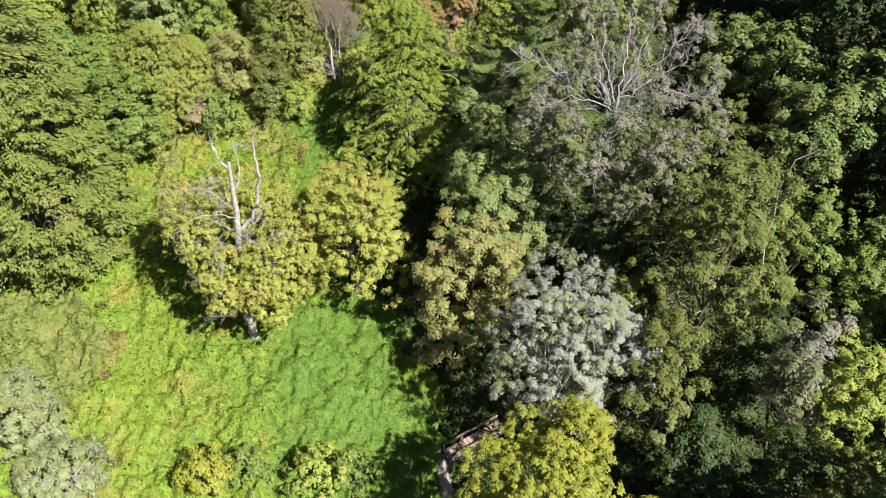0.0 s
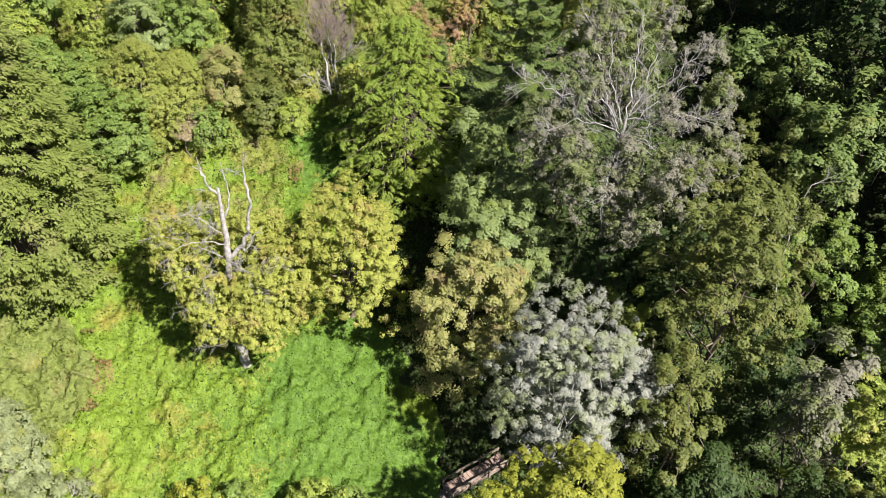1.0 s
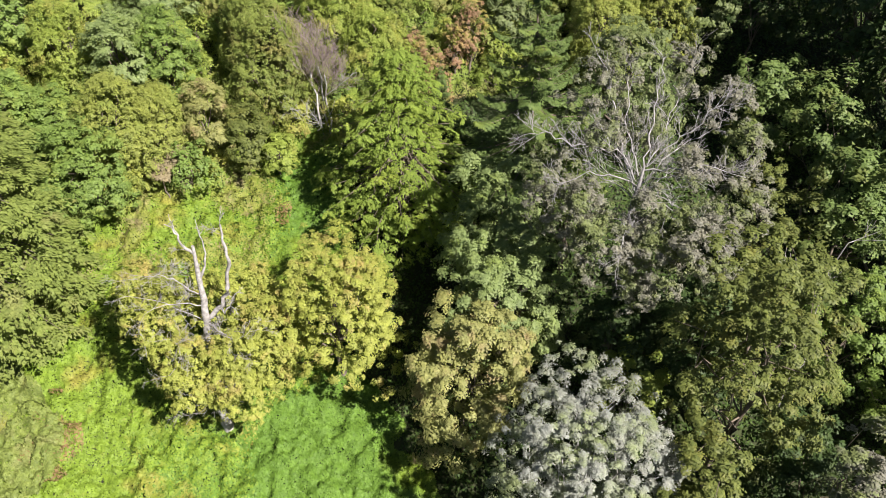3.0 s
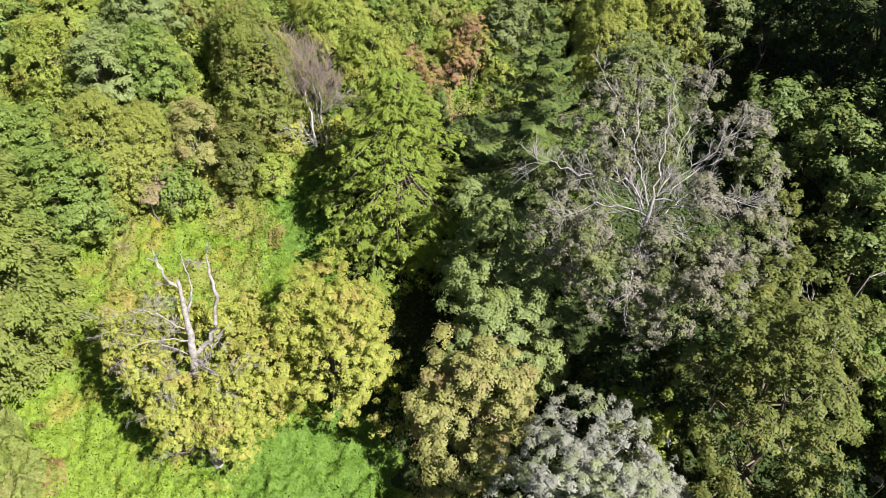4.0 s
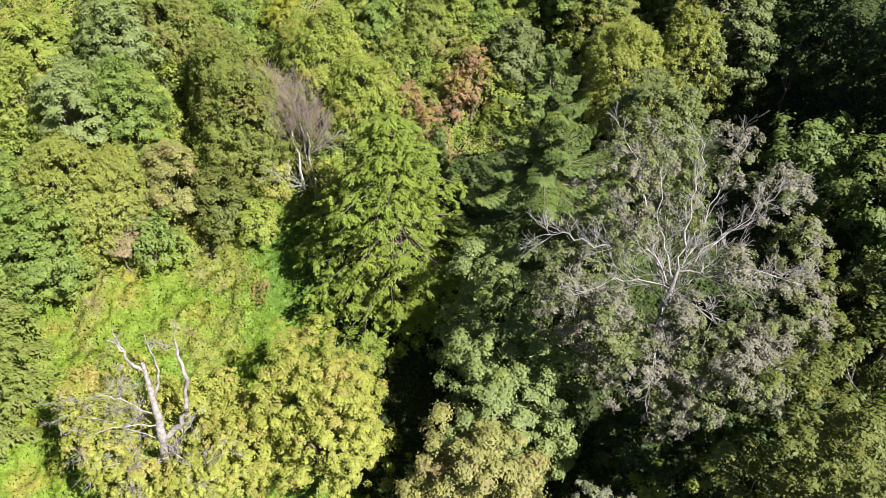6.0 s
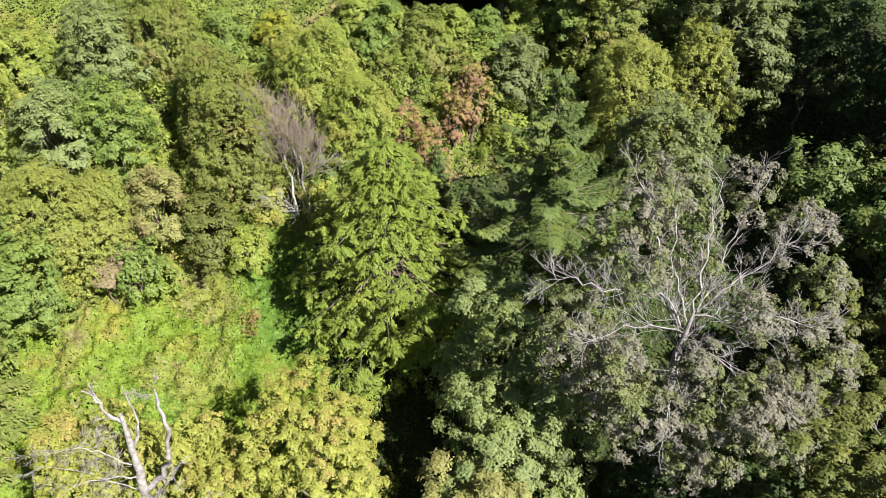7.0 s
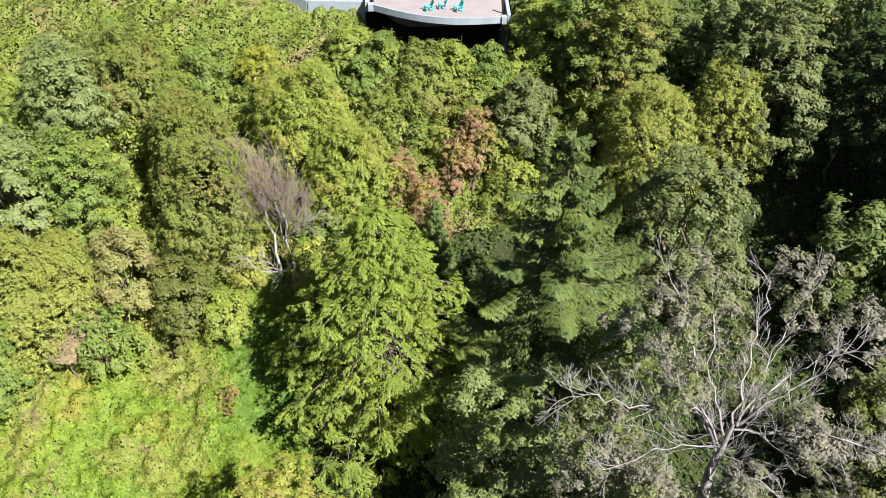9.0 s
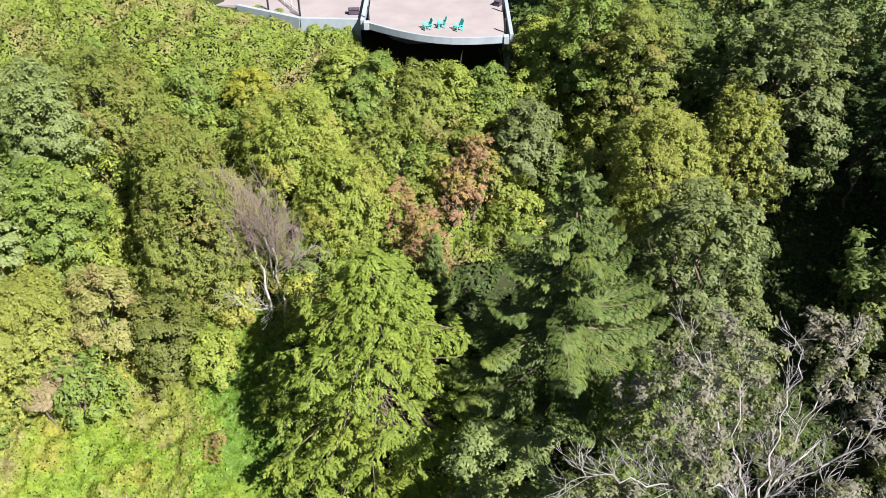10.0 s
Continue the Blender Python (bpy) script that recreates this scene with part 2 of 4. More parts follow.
def bumps(x, y, scale):
    """Smooth random hummocks of about that many metres."""
    u, v = np.asarray(x) / scale + 300, np.asarray(y) / scale + 300
    i, j = np.floor(u).astype(int), np.floor(v).astype(int)
    a, b = u - i, v - j
    a, b = a * a * (3 - 2 * a), b * b * (3 - 2 * b)
    g00, g10, g01, g11 = GRID[i % 64, j % 64], GRID[(i + 1) % 64, j % 64], GRID[i % 64, (j + 1) % 64], GRID[(i + 1) % 64, (j + 1) % 64]
    return (g00 * (1 - a) + g10 * a) * (1 - b) + (g01 * (1 - a) + g11 * a) * b


def ground_sheet():
    far = np.array([8, 20, 45, 90, 180, 360, 700.0])
    xs = np.concatenate([-45 - far[::-1], np.arange(-45, 45.1, 1.0), 45 + far])
    ys = np.concatenate([5 - far[::-1], np.arange(5, 90.1, 1.0), 90 + far])
    X, Y = np.meshgrid(xs, ys)
    Z = land(X, Y) + 0.12 * bumps(X, Y, 2.3)
    w, h = len(xs), len(ys)
    i = np.arange((h - 1) * w).reshape(h - 1, w)[:, :-1].ravel()
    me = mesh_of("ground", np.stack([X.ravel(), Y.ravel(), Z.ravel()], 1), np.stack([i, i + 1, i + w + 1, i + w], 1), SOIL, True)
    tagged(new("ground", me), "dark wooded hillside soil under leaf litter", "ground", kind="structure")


ground_sheet()


def low_cover(name, label, material, count, seed, x0, x1, y0, y1, size, keep, tall=0.3):
    """A carpet of leaves over the hummocks of the ground."""
    rng = np.random.default_rng(seed)
    x, y = rng.uniform(x0, x1, count), rng.uniform(y0, y1, count)
    ok = keep(x, y, rng.uniform(0, 1, count))
    x, y = x[ok], y[ok]

    def top(a, b):
        return np.maximum(tall * (1 + 0.9 * bumps(a, b, 2.1) + 0.75 * bumps(a, b, 0.75) + 0.35 * bumps(b, a, 0.33)), 0.05) + 0.12 * bumps(a, b, 2.3)

    z = top(x, y)
    gx, gy = (top(x + 0.1, y) - z) / 0.1, (top(x, y + 0.1) - z) / 0.1
    n = unit(np.stack([-gx, -gy - 0.3, np.ones_like(x)], 1)) + rng.normal(size=(len(x), 3)) * 0.3
    p = np.stack([x, y, land(x, y) + z - 0.1 * rng.uniform(0, 1, len(x)) ** 2], 1)
    tagged(new(name, leaves(name, rng, p, n, size, material, 0.72)), label, "undergrowth", kind="stuff")


def edge(y):
    """Where the open undergrowth meets the wood."""
    return np.interp(y, [24, 32, 35, 38, 41, 50, 57, 60, 70], [1.0, 0.5, -1.0, -3.5, -5.0, -6.0, -2.5, 8.0, 10.0])


def trodden(x, y):
    """The bare strip of the footpath."""
    return (abs(x - np.interp(y, [22, 25, 27, 28.2, 29.4, 30.4], [0.0, 0.2, 0.4, 0.2, 0.05, 0.3])) < 0.42) & (y < 30.7)


def yellowness(x, y):
    west = fade(0.5 + (-13.5 - x) * 0.13 + 0.5 * bumps(x, y, 4.0))
    up = fade((y - 45) / 6)
    return west * (1 - up) + fade(0.35 + 0.5 * bumps(x, y, 2.6) + (-11.0 - x) * 0.3) * up


def dryness(x, y):
    """Share of withering brambles: patches up the open slope, and a few at the western edge."""
    up = fade((y - 42.5) / 4) * fade((-10.8 - x) / 3) * fade((x + 24) / 5)
    return fade((0.32 + 1.5 * bumps(x, y, 2.2) + 0.6 * bumps(y, x, 0.9)) * up) + 0.5 * fade(1.6 * bumps(x + 40, y, 1.7) - 0.35) * fade((-17 - x) / 3)


def open_ground(x, y):
    return (x > -30 + 2 * bumps(x, y, 2.5)) & (y > 26 + 1.6 * bumps(x, y, 2.2)) & (x < edge(y) + bumps(x, y, 1.5)) & ~trodden(x, y)


def share_of(x, y, r):
    """0 ivy, 1 lime brambles, 2 withering brambles."""
    return np.where(r < 0.85 * dryness(x, y), 2, np.where((r * 7.3) % 1 < yellowness(x, y), 1, 0))


low_cover("ivy_ground_cover", "bright green ivy and vines blanketing the clearing", LEAF["ivy"], 765000, 11, -32, 8, 24, 56, 0.0715,
          lambda x, y, r: open_ground(x, y) & (share_of(x, y, r) == 0), 0.36)
low_cover("bramble_cover", "yellow-green brambles covering the open slope", LEAF["lime"], 645000, 12, -32, 8, 24, 56, 0.0745,
          lambda x, y, r: open_ground(x, y) & (share_of(x, y, r) == 1), 0.42)
low_cover("dry_bramble_cover", "withering tan and olive brambles on the open slope", LEAF["dry"], 690000, 17, -32, 8, 24, 56, 0.069,
          lambda x, y, r: open_ground(x, y) & (share_of(x, y, r) == 2), 0.5)
low_cover("matted_shrub_cover", "matted olive-green low shrubs below the hemlock", LEAF["hemlock"], 90000, 19, -31, -18, 29, 41, 0.074,
          lambda x, y, r: np.hypot((x + 26.0) / 5.2, (y - 35.5) / 5.0) + 0.35 * bumps(x, y, 1.6) < 0.95, 0.85)
low_cover("bracken_patch", "low rusty brown bracken at the foot of the hemlock", LEAF["rust"], 60000, 18, -25.5, -8.5, 32.5, 50.5, 0.064,
          lambda x, y, r: (np.hypot((x + 22.0) / 1.5, (y - 36.2) / 2.2) + 0.5 * bumps(x, y, 0.9) < 0.95) | (np.hypot(x + 10.3, y - 49.1) + 0.3 * bumps(x, y, 0.5) < 0.6), 0.75)
low_cover("upper_slope_cover", "yellow-green brambles and vines on the upper slope", LEAF["bramble"], 250000, 14, -36, 12, 54, 74.3, 0.0765,
          lambda x, y, r: (x < edge(y)) & (x > -33 + 2.5 * bumps(x, y, 3.0)) & ~((y > 68.3) & (x > -4.6) & (x < 5)) & ~((y > 71.95) & (x > -8.6)) & (y < 73.9 + 0.2 * bumps(x, y, 1.0)), 0.48)
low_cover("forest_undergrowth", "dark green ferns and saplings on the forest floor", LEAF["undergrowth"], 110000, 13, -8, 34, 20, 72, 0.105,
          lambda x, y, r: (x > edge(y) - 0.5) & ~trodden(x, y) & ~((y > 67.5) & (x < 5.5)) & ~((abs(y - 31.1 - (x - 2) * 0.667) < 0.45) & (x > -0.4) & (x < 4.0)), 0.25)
low_cover("valley_undergrowth", "green bracken and weeds on the valley floor", LEAF["muted"], 46000, 16, -36, 34, -8, 27.5, 0.195,
          lambda x, y, r: (y < 26.4 + 1.6 * bumps(x, y, 2.2)) & (y > -4 + 4 * bumps(x, y, 5.0)) & (abs(x) < 30 + 4 * bumps(x, y, 5.0)), 0.4)
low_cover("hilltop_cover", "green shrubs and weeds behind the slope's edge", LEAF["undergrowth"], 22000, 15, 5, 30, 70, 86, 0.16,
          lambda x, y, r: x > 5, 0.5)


# ---- trees ----
def thing(name, x, y, label, category, group=""):
    e = new(name)
    e.empty_display_size = 0.3
    e.matrix_basis = pose(x, y, float(land(x, y)))
    return tagged(e, label, category, group)


def clumps(rng, mids, lr, size, cover, middle, squash=0.85):
    """Leaf points and facings for round clumps of leaves."""
    per = np.maximum((cover * 4 * math.pi * lr ** 2 * 0.5 / (1.24 * size ** 2)).astype(int), 5)
    which = np.repeat(np.arange(len(mids)), per)
    k = len(which)
    out = unit(mids - middle)[which]
    d = unit(rng.normal(size=(k, 3)) + np.array([0, 0, 0.3]) + out * 0.9)
    rad = lr[which][:, None] * np.where(rng.uniform(0, 1, (k, 1)) < 0.75, rng.uniform(0.75, 1.15, (k, 1)), rng.uniform(0.2, 1.6, (k, 1)))
    p = mids[which] + d * rad * np.array([1, 1, squash])
    n = d * 0.65 + out * 0.45 + np.array([0, 0, 0.3]) + rng.normal(size=p.shape) * 0.17
    return p, n


def lobed_crown(rng, r, low, top, lump, size, cover, lobes=6, squash=0.85, ragged=0.3, cone=0.3, fill=1.0, gaps=0.0):
    """Leaf points and facings of a crown made of lobes, each covered with clumps of leaves; also the clumps' middles.
    cone: how much the crown narrows upwards; ragged: how uneven its surface is; fill: how closely the clumps stand;
    gaps: how far the lobes stand apart round an empty middle."""
    mid, half = (low + top) / 2, (top - low) / 2
    cs, rs = [np.array([0, 0, mid])], [np.array([0.6 * r, 0.6 * r, 0.86 * half]) * (1 - 0.6 * gaps)]
    turn = rng.uniform(0, 6.28)
    for k in range(lobes + 3):
        a = turn + k * 2.4 + rng.normal() * 0.3
        v = -0.75 + 1.45 * (k + rng.uniform(0, 1)) / (lobes + 3)
        w = rng.uniform(0.42, 0.72 + 0.3 * gaps) * (1 - cone * (v + 0.75) / 1.5) * math.sqrt(max(1 - 0.7 * v * v, 0.1))
        cs.append(np.array([math.cos(a) * r * w, math.sin(a) * r * w, mid + half * v]))
        q = r * rng.uniform(0.3, 0.46) * (1 - 0.38 * gaps) * (1 - 0.5 * cone * (v + 0.75) / 1.5)
        rs.append(np.array([q, q, min(q * rng.uniform(0.9, 1.5), half * 0.7)]))
    mids = []
    for c, q in zip(cs, rs):
        m = int(2.6 * fill * (q[0] * max(q[2], q[0] * 0.7)) / lump ** 2) + 3
        d = unit(rng.normal(size=(m, 3)))
        d[:, 2] = np.where(d[:, 2] < -0.55, -d[:, 2], d[:, 2])
        mids.append(c + d * q * (1 - ragged * rng.uniform(0, 1, (m, 1)) ** 1.5 + ragged * 0.4 * rng.uniform(0, 1, (m, 1))))
    mids = np.concatenate(mids)
    deep = np.min([np.linalg.norm((mids - c) / q, axis=1) for c, q in zip(cs, rs)], axis=0)
    mids = mids[(deep > 0.6) & (mids[:, 2] > 0.1)]
    p, n = clumps(rng, mids, lump * rng.uniform(0.6, 1.3, len(mids)), size, cover, np.array([0, 0, mid - 0.5 * half]), squash)
    return p, n, mids


def broadleaf(name, x, y, h, r, leaf, label, seed, low=0.35, lump=0.4, size=0.15, cover=0.9, bark=None, lobes=6, group="", category="tree", trunk=None, ragged=0.4, cone=0.3, fill=1.0, aspect=0.62, plume=0.0, squash=0.85, gaps=0.0):
    """plume: how far the leaves point up and outwards, as on willows and young alders."""
    rng = np.random.default_rng(seed)
    e = thing(name, x, y, label, category, group)
    p, n, mids = lobed_crown(rng, r, low * h, h, lump, size, cover, lobes, squash, ragged=ragged, cone=cone, fill=fill, gaps=gaps)
    axis = None
    if plume:
        away = unit(p - np.array([0, 0, low * h]))
        axis = (away + np.array([0, 0, 0.7])) * plume + rng.normal(size=p.shape) * 0.5
        n = n - away * plume * 0.25
    child("crown", leaves("crown", rng, p, n, size, LEAF[leaf], aspect, axis), e)
    thick = trunk or max(0.035, 0.016 * h + 0.012 * r)
    fork = np.array([rng.normal() * 0.04 * h, rng.normal() * 0.04 * h, h * (low + 0.25)])
    limbs = [bend(rng, (0, 0, -0.4), fork, thick, thick * 0.7, 7, 0.12)]
    pick = mids[rng.permutation(len(mids))[: 4 + int(r * 3)]]
    for q in pick:
        limbs.append(bend(rng, limbs[0][0][int(rng.integers(3, 7))], q, thick * 0.4, 0.016, 6, 0.18, 0.08 * r))
    child("trunk", tubes("trunk", limbs[:1], bark or BARK, 6), e)
    tagged(child("branch_work", tubes("branch_work", limbs[1:], bark or BARK, 4), e), kind="stuff")
    return e


def pads(rng, at, way, length, half, count, droop, curl=0.5):
    """Leaf points, facings and tip directions of many feathered pads of foliage, each rooted at a point and growing one way;
    they hang over towards their tips (droop) and sides (curl)."""
    n, up = len(at), np.array([0, 0, 1.0])
    d = unit(way)
    s = unit(np.cross(up, d))
    k = np.repeat(np.arange(n), count)
    m = len(k)
    q, v = rng.uniform(0, 1, m) ** 0.9, np.clip(rng.normal(size=m) * 0.55, -1, 1)
    out = np.clip(np.sin(np.clip(q * 0.9 + 0.1, 0, 1) * math.pi), 0.05, 1) ** 0.6 * (1 + 0.22 * np.sin(q * 17 + k * 1.7))
    side = v * half[k] * out
    fall = droop[k] * length[k] * q ** 2 + curl * half[k] * np.abs(v) ** 1.6
    p = at[k] + d[k] * ((q - 0.15 * np.abs(v)) * length[k])[:, None] + s[k] * side[:, None] - up * fall[:, None] + rng.normal(size=(m, 3)) * 0.018
    face = unit(np.cross(d, s))
    nrm = face[k] + d[k] * (1.5 * droop[k] * q)[:, None] + s[k] * (v * curl * 1.2)[:, None] + rng.normal(size=(m, 3)) * 0.12
    return p, nrm, d[k] + s[k] * np.sign(v)[:, None] * 0.6 + rng.normal(size=(m, 3)) * 0.2 - up * 0.2


def fir(name, x, y, h, r, leaf, label, seed, low=0.08, droop=0.12, gap=0.62, size=0.07, dense=110, power=0.85, arms=8, wide=0.42, curl=0.35, inner=0.15, ragged=0.3, lift=0.35):
    """A conifer: whorls of branches, each a flat frond of needles that bends over at its sides and tip.
    wide: half a frond's width against its length; curl: how far its sides hang; inner: where its needles begin."""
    rng = np.random.default_rng(seed)
    e = thing(name, x, y, label, "conifer")
    limbs, P, N, A = [bend(rng, (0, 0, -0.4), (0, 0, h), 0.018 * h, 0.02, 10, 0.03)], [], [], []
    z, up = low * h, np.array([0, 0, 1.0])
    while z < h * 0.985:
        u = (z - low * h) / (h * (1 - low))
        length = r * (1 - u) ** power * (0.6 + 0.4 * min(1, u * 5 + 0.5)) + 0.18
        a0 = rng.uniform(0, 6.28)
        count = max(5, int(round(arms * (0.6 + 0.4 * length / r))))
        for k in range(count):
            a = a0 + k * 6.283 / count + rng.normal() * 0.2
            L = length * (1 - ragged * rng.uniform(-0.4, 1))
            o = np.array([math.cos(a), math.sin(a), 0])
            s = np.array([-o[1], o[0], 0])
            rise = lift * (u - 0.35) * L
            root = np.array([0, 0, z + rng.normal() * 0.2])

            def run(w):
                return root + o * (w * L)[..., None] + up * (rise * w - droop * L * np.sin(w * 2.2) + 0.1 * L * w ** 3)[..., None]

            if L > 0.5:
                limbs.append((run(np.linspace(0, 0.9, 5)), np.linspace(0.012 + 0.012 * L, 0.008, 5)))
            m = int(dense * (wide * L * L * 0.75 + 0.15 * L)) + 10
            w = inner + (1.02 - inner) * rng.uniform(0, 1, m) ** 0.85
            half = (wide * L * np.sin(np.clip((w - inner * 0.6) / (1.03 - inner * 0.6), 0.02, 1) * math.pi) ** 0.75 + 0.06) * (1 + 0.13 * np.sin(w * L * 6 + a * 5))
            v = np.clip(rng.uniform(-1, 1, m) * 1.02, -1, 1)
            side = v * half
            p = run(w - 0.06 * np.abs(v) * wide) + s * side[:, None] + up * (rng.normal(size=m) * 0.03 - curl * np.abs(v) ** 1.7 * half + 0.05 * np.cos(w * L * 16 + np.abs(v) * 5))[:, None]
            P.append(p)
            N.append(up + rng.normal(size=(m, 3)) * 0.12 + o * (0.12 + 0.55 * fade((w - 0.75) * 4))[:, None] + s * (np.sign(v) * np.abs(v) ** 0.8 * curl * 1.3)[:, None])
            A.append(o * 0.9 + s * np.sign(v)[:, None] * 0.8 + rng.normal(size=(m, 3)) * 0.2 - up * 0.25)
        z += gap * rng.uniform(0.75, 1.25) * (0.7 + 0.5 * (1 - u))
    child("crown", leaves("crown", rng, np.concatenate(P), np.concatenate(N), size, LEAF[leaf], 0.45, np.concatenate(A), 0.1), e)
    child("trunk", tubes("trunk", limbs[:1], BARK, 7), e)
    tagged(child("branch_work", tubes("branch_work", limbs[1:], BARK, 4), e), kind="stuff")
    return e


def padded_conifer(name, x, y, h, r, leaf, label, seed, low=0.05, size=0.07, power=0.65, gap=1.0, space=1.15, sprays=8, spray=0.95, half=0.26, leafy=42, droop=0.45, dip=-0.35, spread=1.1, rough=0.28, curl=0.5, inward=1.5, aspect=0.55):
    """A conifer whose boughs end in clusters of hanging sprays, with dark gaps between the boughs.
    gap: between tiers; space: between boughs round a tier; dip: how far the sprays point down; rough: how uneven the boughs' reach is."""
    rng = np.random.default_rng(seed)
    e = thing(name, x, y, label, "conifer")
    stem = bend(rng, (0, 0, -0.4), (0.1, 0, h * 0.97), 0.018 * h, 0.015, 9, 0.03)
    limbs, at, way, size_of, dips = [], [], [], [], []
    z = low * h
    while z < h * 0.98:
        u = (z - low * h) / (h * (1 - low))
        reach = r * (1 - u) ** power * (0.75 + 0.25 * min(1, u * 6))
        count = max(5, int(round(6.283 * reach / space)))
        a0 = rng.uniform(0, 6.283)
        for k in range(count):
            a = a0 + (k + rng.uniform(-0.3, 0.3)) * 6.283 / count
            L = reach * (1 + rough * rng.uniform(-1, 0.5)) * (1 + 0.08 * math.sin(3 * a + seed))
            o = np.array([math.cos(a), math.sin(a), 0])
            tip = o * L + np.array([0, 0, z + rng.normal() * gap * 0.25 - 0.12 * L])
            limbs.append(bend(rng, (0, 0, min(z + 0.15 * L, h * 0.95)), tip, 0.02 + 0.008 * L, 0.01, 5, 0.06))
            for j in range(sprays):
                turn = rng.uniform(-1, 1) * spread
                back = rng.uniform(0, 1) * min(L * 0.85, inward) if j else 0.0
                at.append(tip - o * back + np.array([-o[1], o[0], 0]) * turn * 0.3 + np.array([0, 0, rng.normal() * 0.16 + 0.3 * back]))
                way.append(np.array([math.cos(a + turn), math.sin(a + turn), dip * rng.uniform(0.5, 1.4)]))
                size_of.append(rng.uniform(0.65, 1.2) * (0.55 + 0.45 * min(1, L / 1.6)))
                dips.append(droop * rng.uniform(0.6, 1.3))
        z += gap * rng.uniform(0.75, 1.25) * (0.6 + 0.4 * (1 - u))
    k = np.array(size_of)
    p, n, axis = pads(rng, np.array(at), np.array(way), spray * k, half * k, leafy, np.array(dips), curl)
    child("crown", leaves("crown", rng, p, n, size, LEAF[leaf], aspect, axis, 0.15), e)
    child("trunk", tubes("trunk", [stem], BARK, 7), e)
    tagged(child("branch_work", tubes("branch_work", limbs, BARK, 4), e), kind="stuff")
    return e


# The dead-topped tree in the clearing: a bleached trunk that forks, over a crown of yellowing leaves.
def dead_topped_tree():
    rng = np.random.default_rng(21)
    e = thing("dead_topped_tree", -12.2, 37.1, "bleached dead-topped tree with a yellow-green lower crown in the clearing", "tree")
    trunk = np.array([(-0.12, 0, -0.4), (-0.16, 0, 0.6), (-0.18, 0.0, 2.3), (-0.17, 0.0, 4.6), (-0.02, 0, 6.9), (0.19, 0, 8.6), (0.26, 0, 10.0), (0.35, 0, 11.4), (0.41, 0, 13.4)])
    trunk = crooked(rng, trunk, 0.03)
    thick = np.interp(np.linspace(0, 8, len(trunk)), np.arange(9), [0.36, 0.31, 0.27, 0.24, 0.22, 0.2, 0.16, 0.13, 0.075]) * rng.uniform(0.9, 1.1, len(trunk))
    child("trunk", tubes("trunk", [(trunk, thick)], DEAD, 9), e)

    def limb(pts, r0, r1, twigs=0, length=1.2):
        pts = crooked(rng, pts, 0.04)
        out = [(pts, np.linspace(r0, r1 * 0.6, len(pts)) * rng.uniform(0.85, 1.15, len(pts)))]
        for _ in range(twigs):
            at = pts[int(rng.integers(1, len(pts)))]
            grow(rng, at, (rng.normal(), rng.normal(), rng.uniform(-0.1, 0.8)), length * rng.uniform(0.5, 1.1), min(r1 * 0.7, 0.014), 2, out, 0.1, 4, 0.8)
        child("limb", tubes("limb", out[:1], DEAD, 7), e, "bleached dead limb")
        if out[1:]:
            tagged(child("twig_spray", tubes("twig_spray", out[1:], DEAD, 3), e, "fine bleached dead twigs"), kind="stuff")

    limb([(0.25, 0, 8.7), (0.99, 0.1, 9.35), (1.45, 0.15, 10.3), (1.66, 0.2, 11.2), (1.9, 0.2, 12.4), (1.9, 0.2, 13.6), (1.84, 0.25, 14.5)], 0.15, 0.08, 5, 0.8)
    limb([(0.41, 0, 12.9), (-0.09, -0.1, 13.5), (-0.25, -0.1, 14.3), (-0.68, 0, 14.7)], 0.08, 0.03, 3, 0.7)
    limb([(-0.15, -0.1, 13.9), (-0.32, 0, 14.6), (-0.38, 0.1, 15.2)], 0.045, 0.02)
    limb([(0.4, 0, 11.4), (0.72, 0.1, 12.1), (0.88, 0.1, 12.9), (0.84, 0.1, 14.0), (0.79, 0.1, 14.9)], 0.07, 0.025, 3, 0.7)
    limb([(1.05, 0.1, 9.4), (1.25, -0.2, 9.2), (1.6, -0.2, 9.7), (2.06, -0.2, 10.6)], 0.06, 0.025, 3, 0.9)
    limb([(0.3, 0, 10.4), (-0.17, -0.2, 10.8), (-0.83, -0.3, 11.6), (-1.4, -0.4, 12.0), (-2.3, -0.4, 11.7), (-3.25, -0.3, 11.5)], 0.035, 0.012, 14, 1.4)
    limb([(0.2, 0, 9.6), (-0.7, -0.5, 10.2), (-1.6, -0.8, 10.3), (-2.4, -1.0, 9.9)], 0.035, 0.014, 10, 1.3)
    limb([(0.0, 0, 7.2), (-0.6, -0.9, 7.4), (-1.1, -1.6, 7.2), (-1.5, -2.2, 6.8)], 0.035, 0.014, 10, 1.3)
    limb([(0.2, 0, 8.4), (1.2, -0.9, 8.5), (1.9, -1.3, 8.3), (2.5, -1.5, 8.9)], 0.035, 0.014, 8, 1.2)
    limb([(-0.1, 0, 5.0), (-0.7, -0.8, 5.3), (-1.2, -1.3, 5.2)], 0.03, 0.014, 8, 1.0)
    for x, y, z in [(-1.6, -2.0, 5.6), (-0.4, -2.4, 4.2), (1.4, -2.2, 5.8), (2.6, -1.6, 7.4), (3.4, -0.6, 8.6), (-2.6, -1.4, 8.4), (-3.4, 0.0, 10.2)]:
        limb([(0, 0, z - 1.6), (0.5 * x, 0.5 * y, z - 0.5), (x, y, z)], 0.028, 0.013, 7, 1.1)
    P, N = [], []
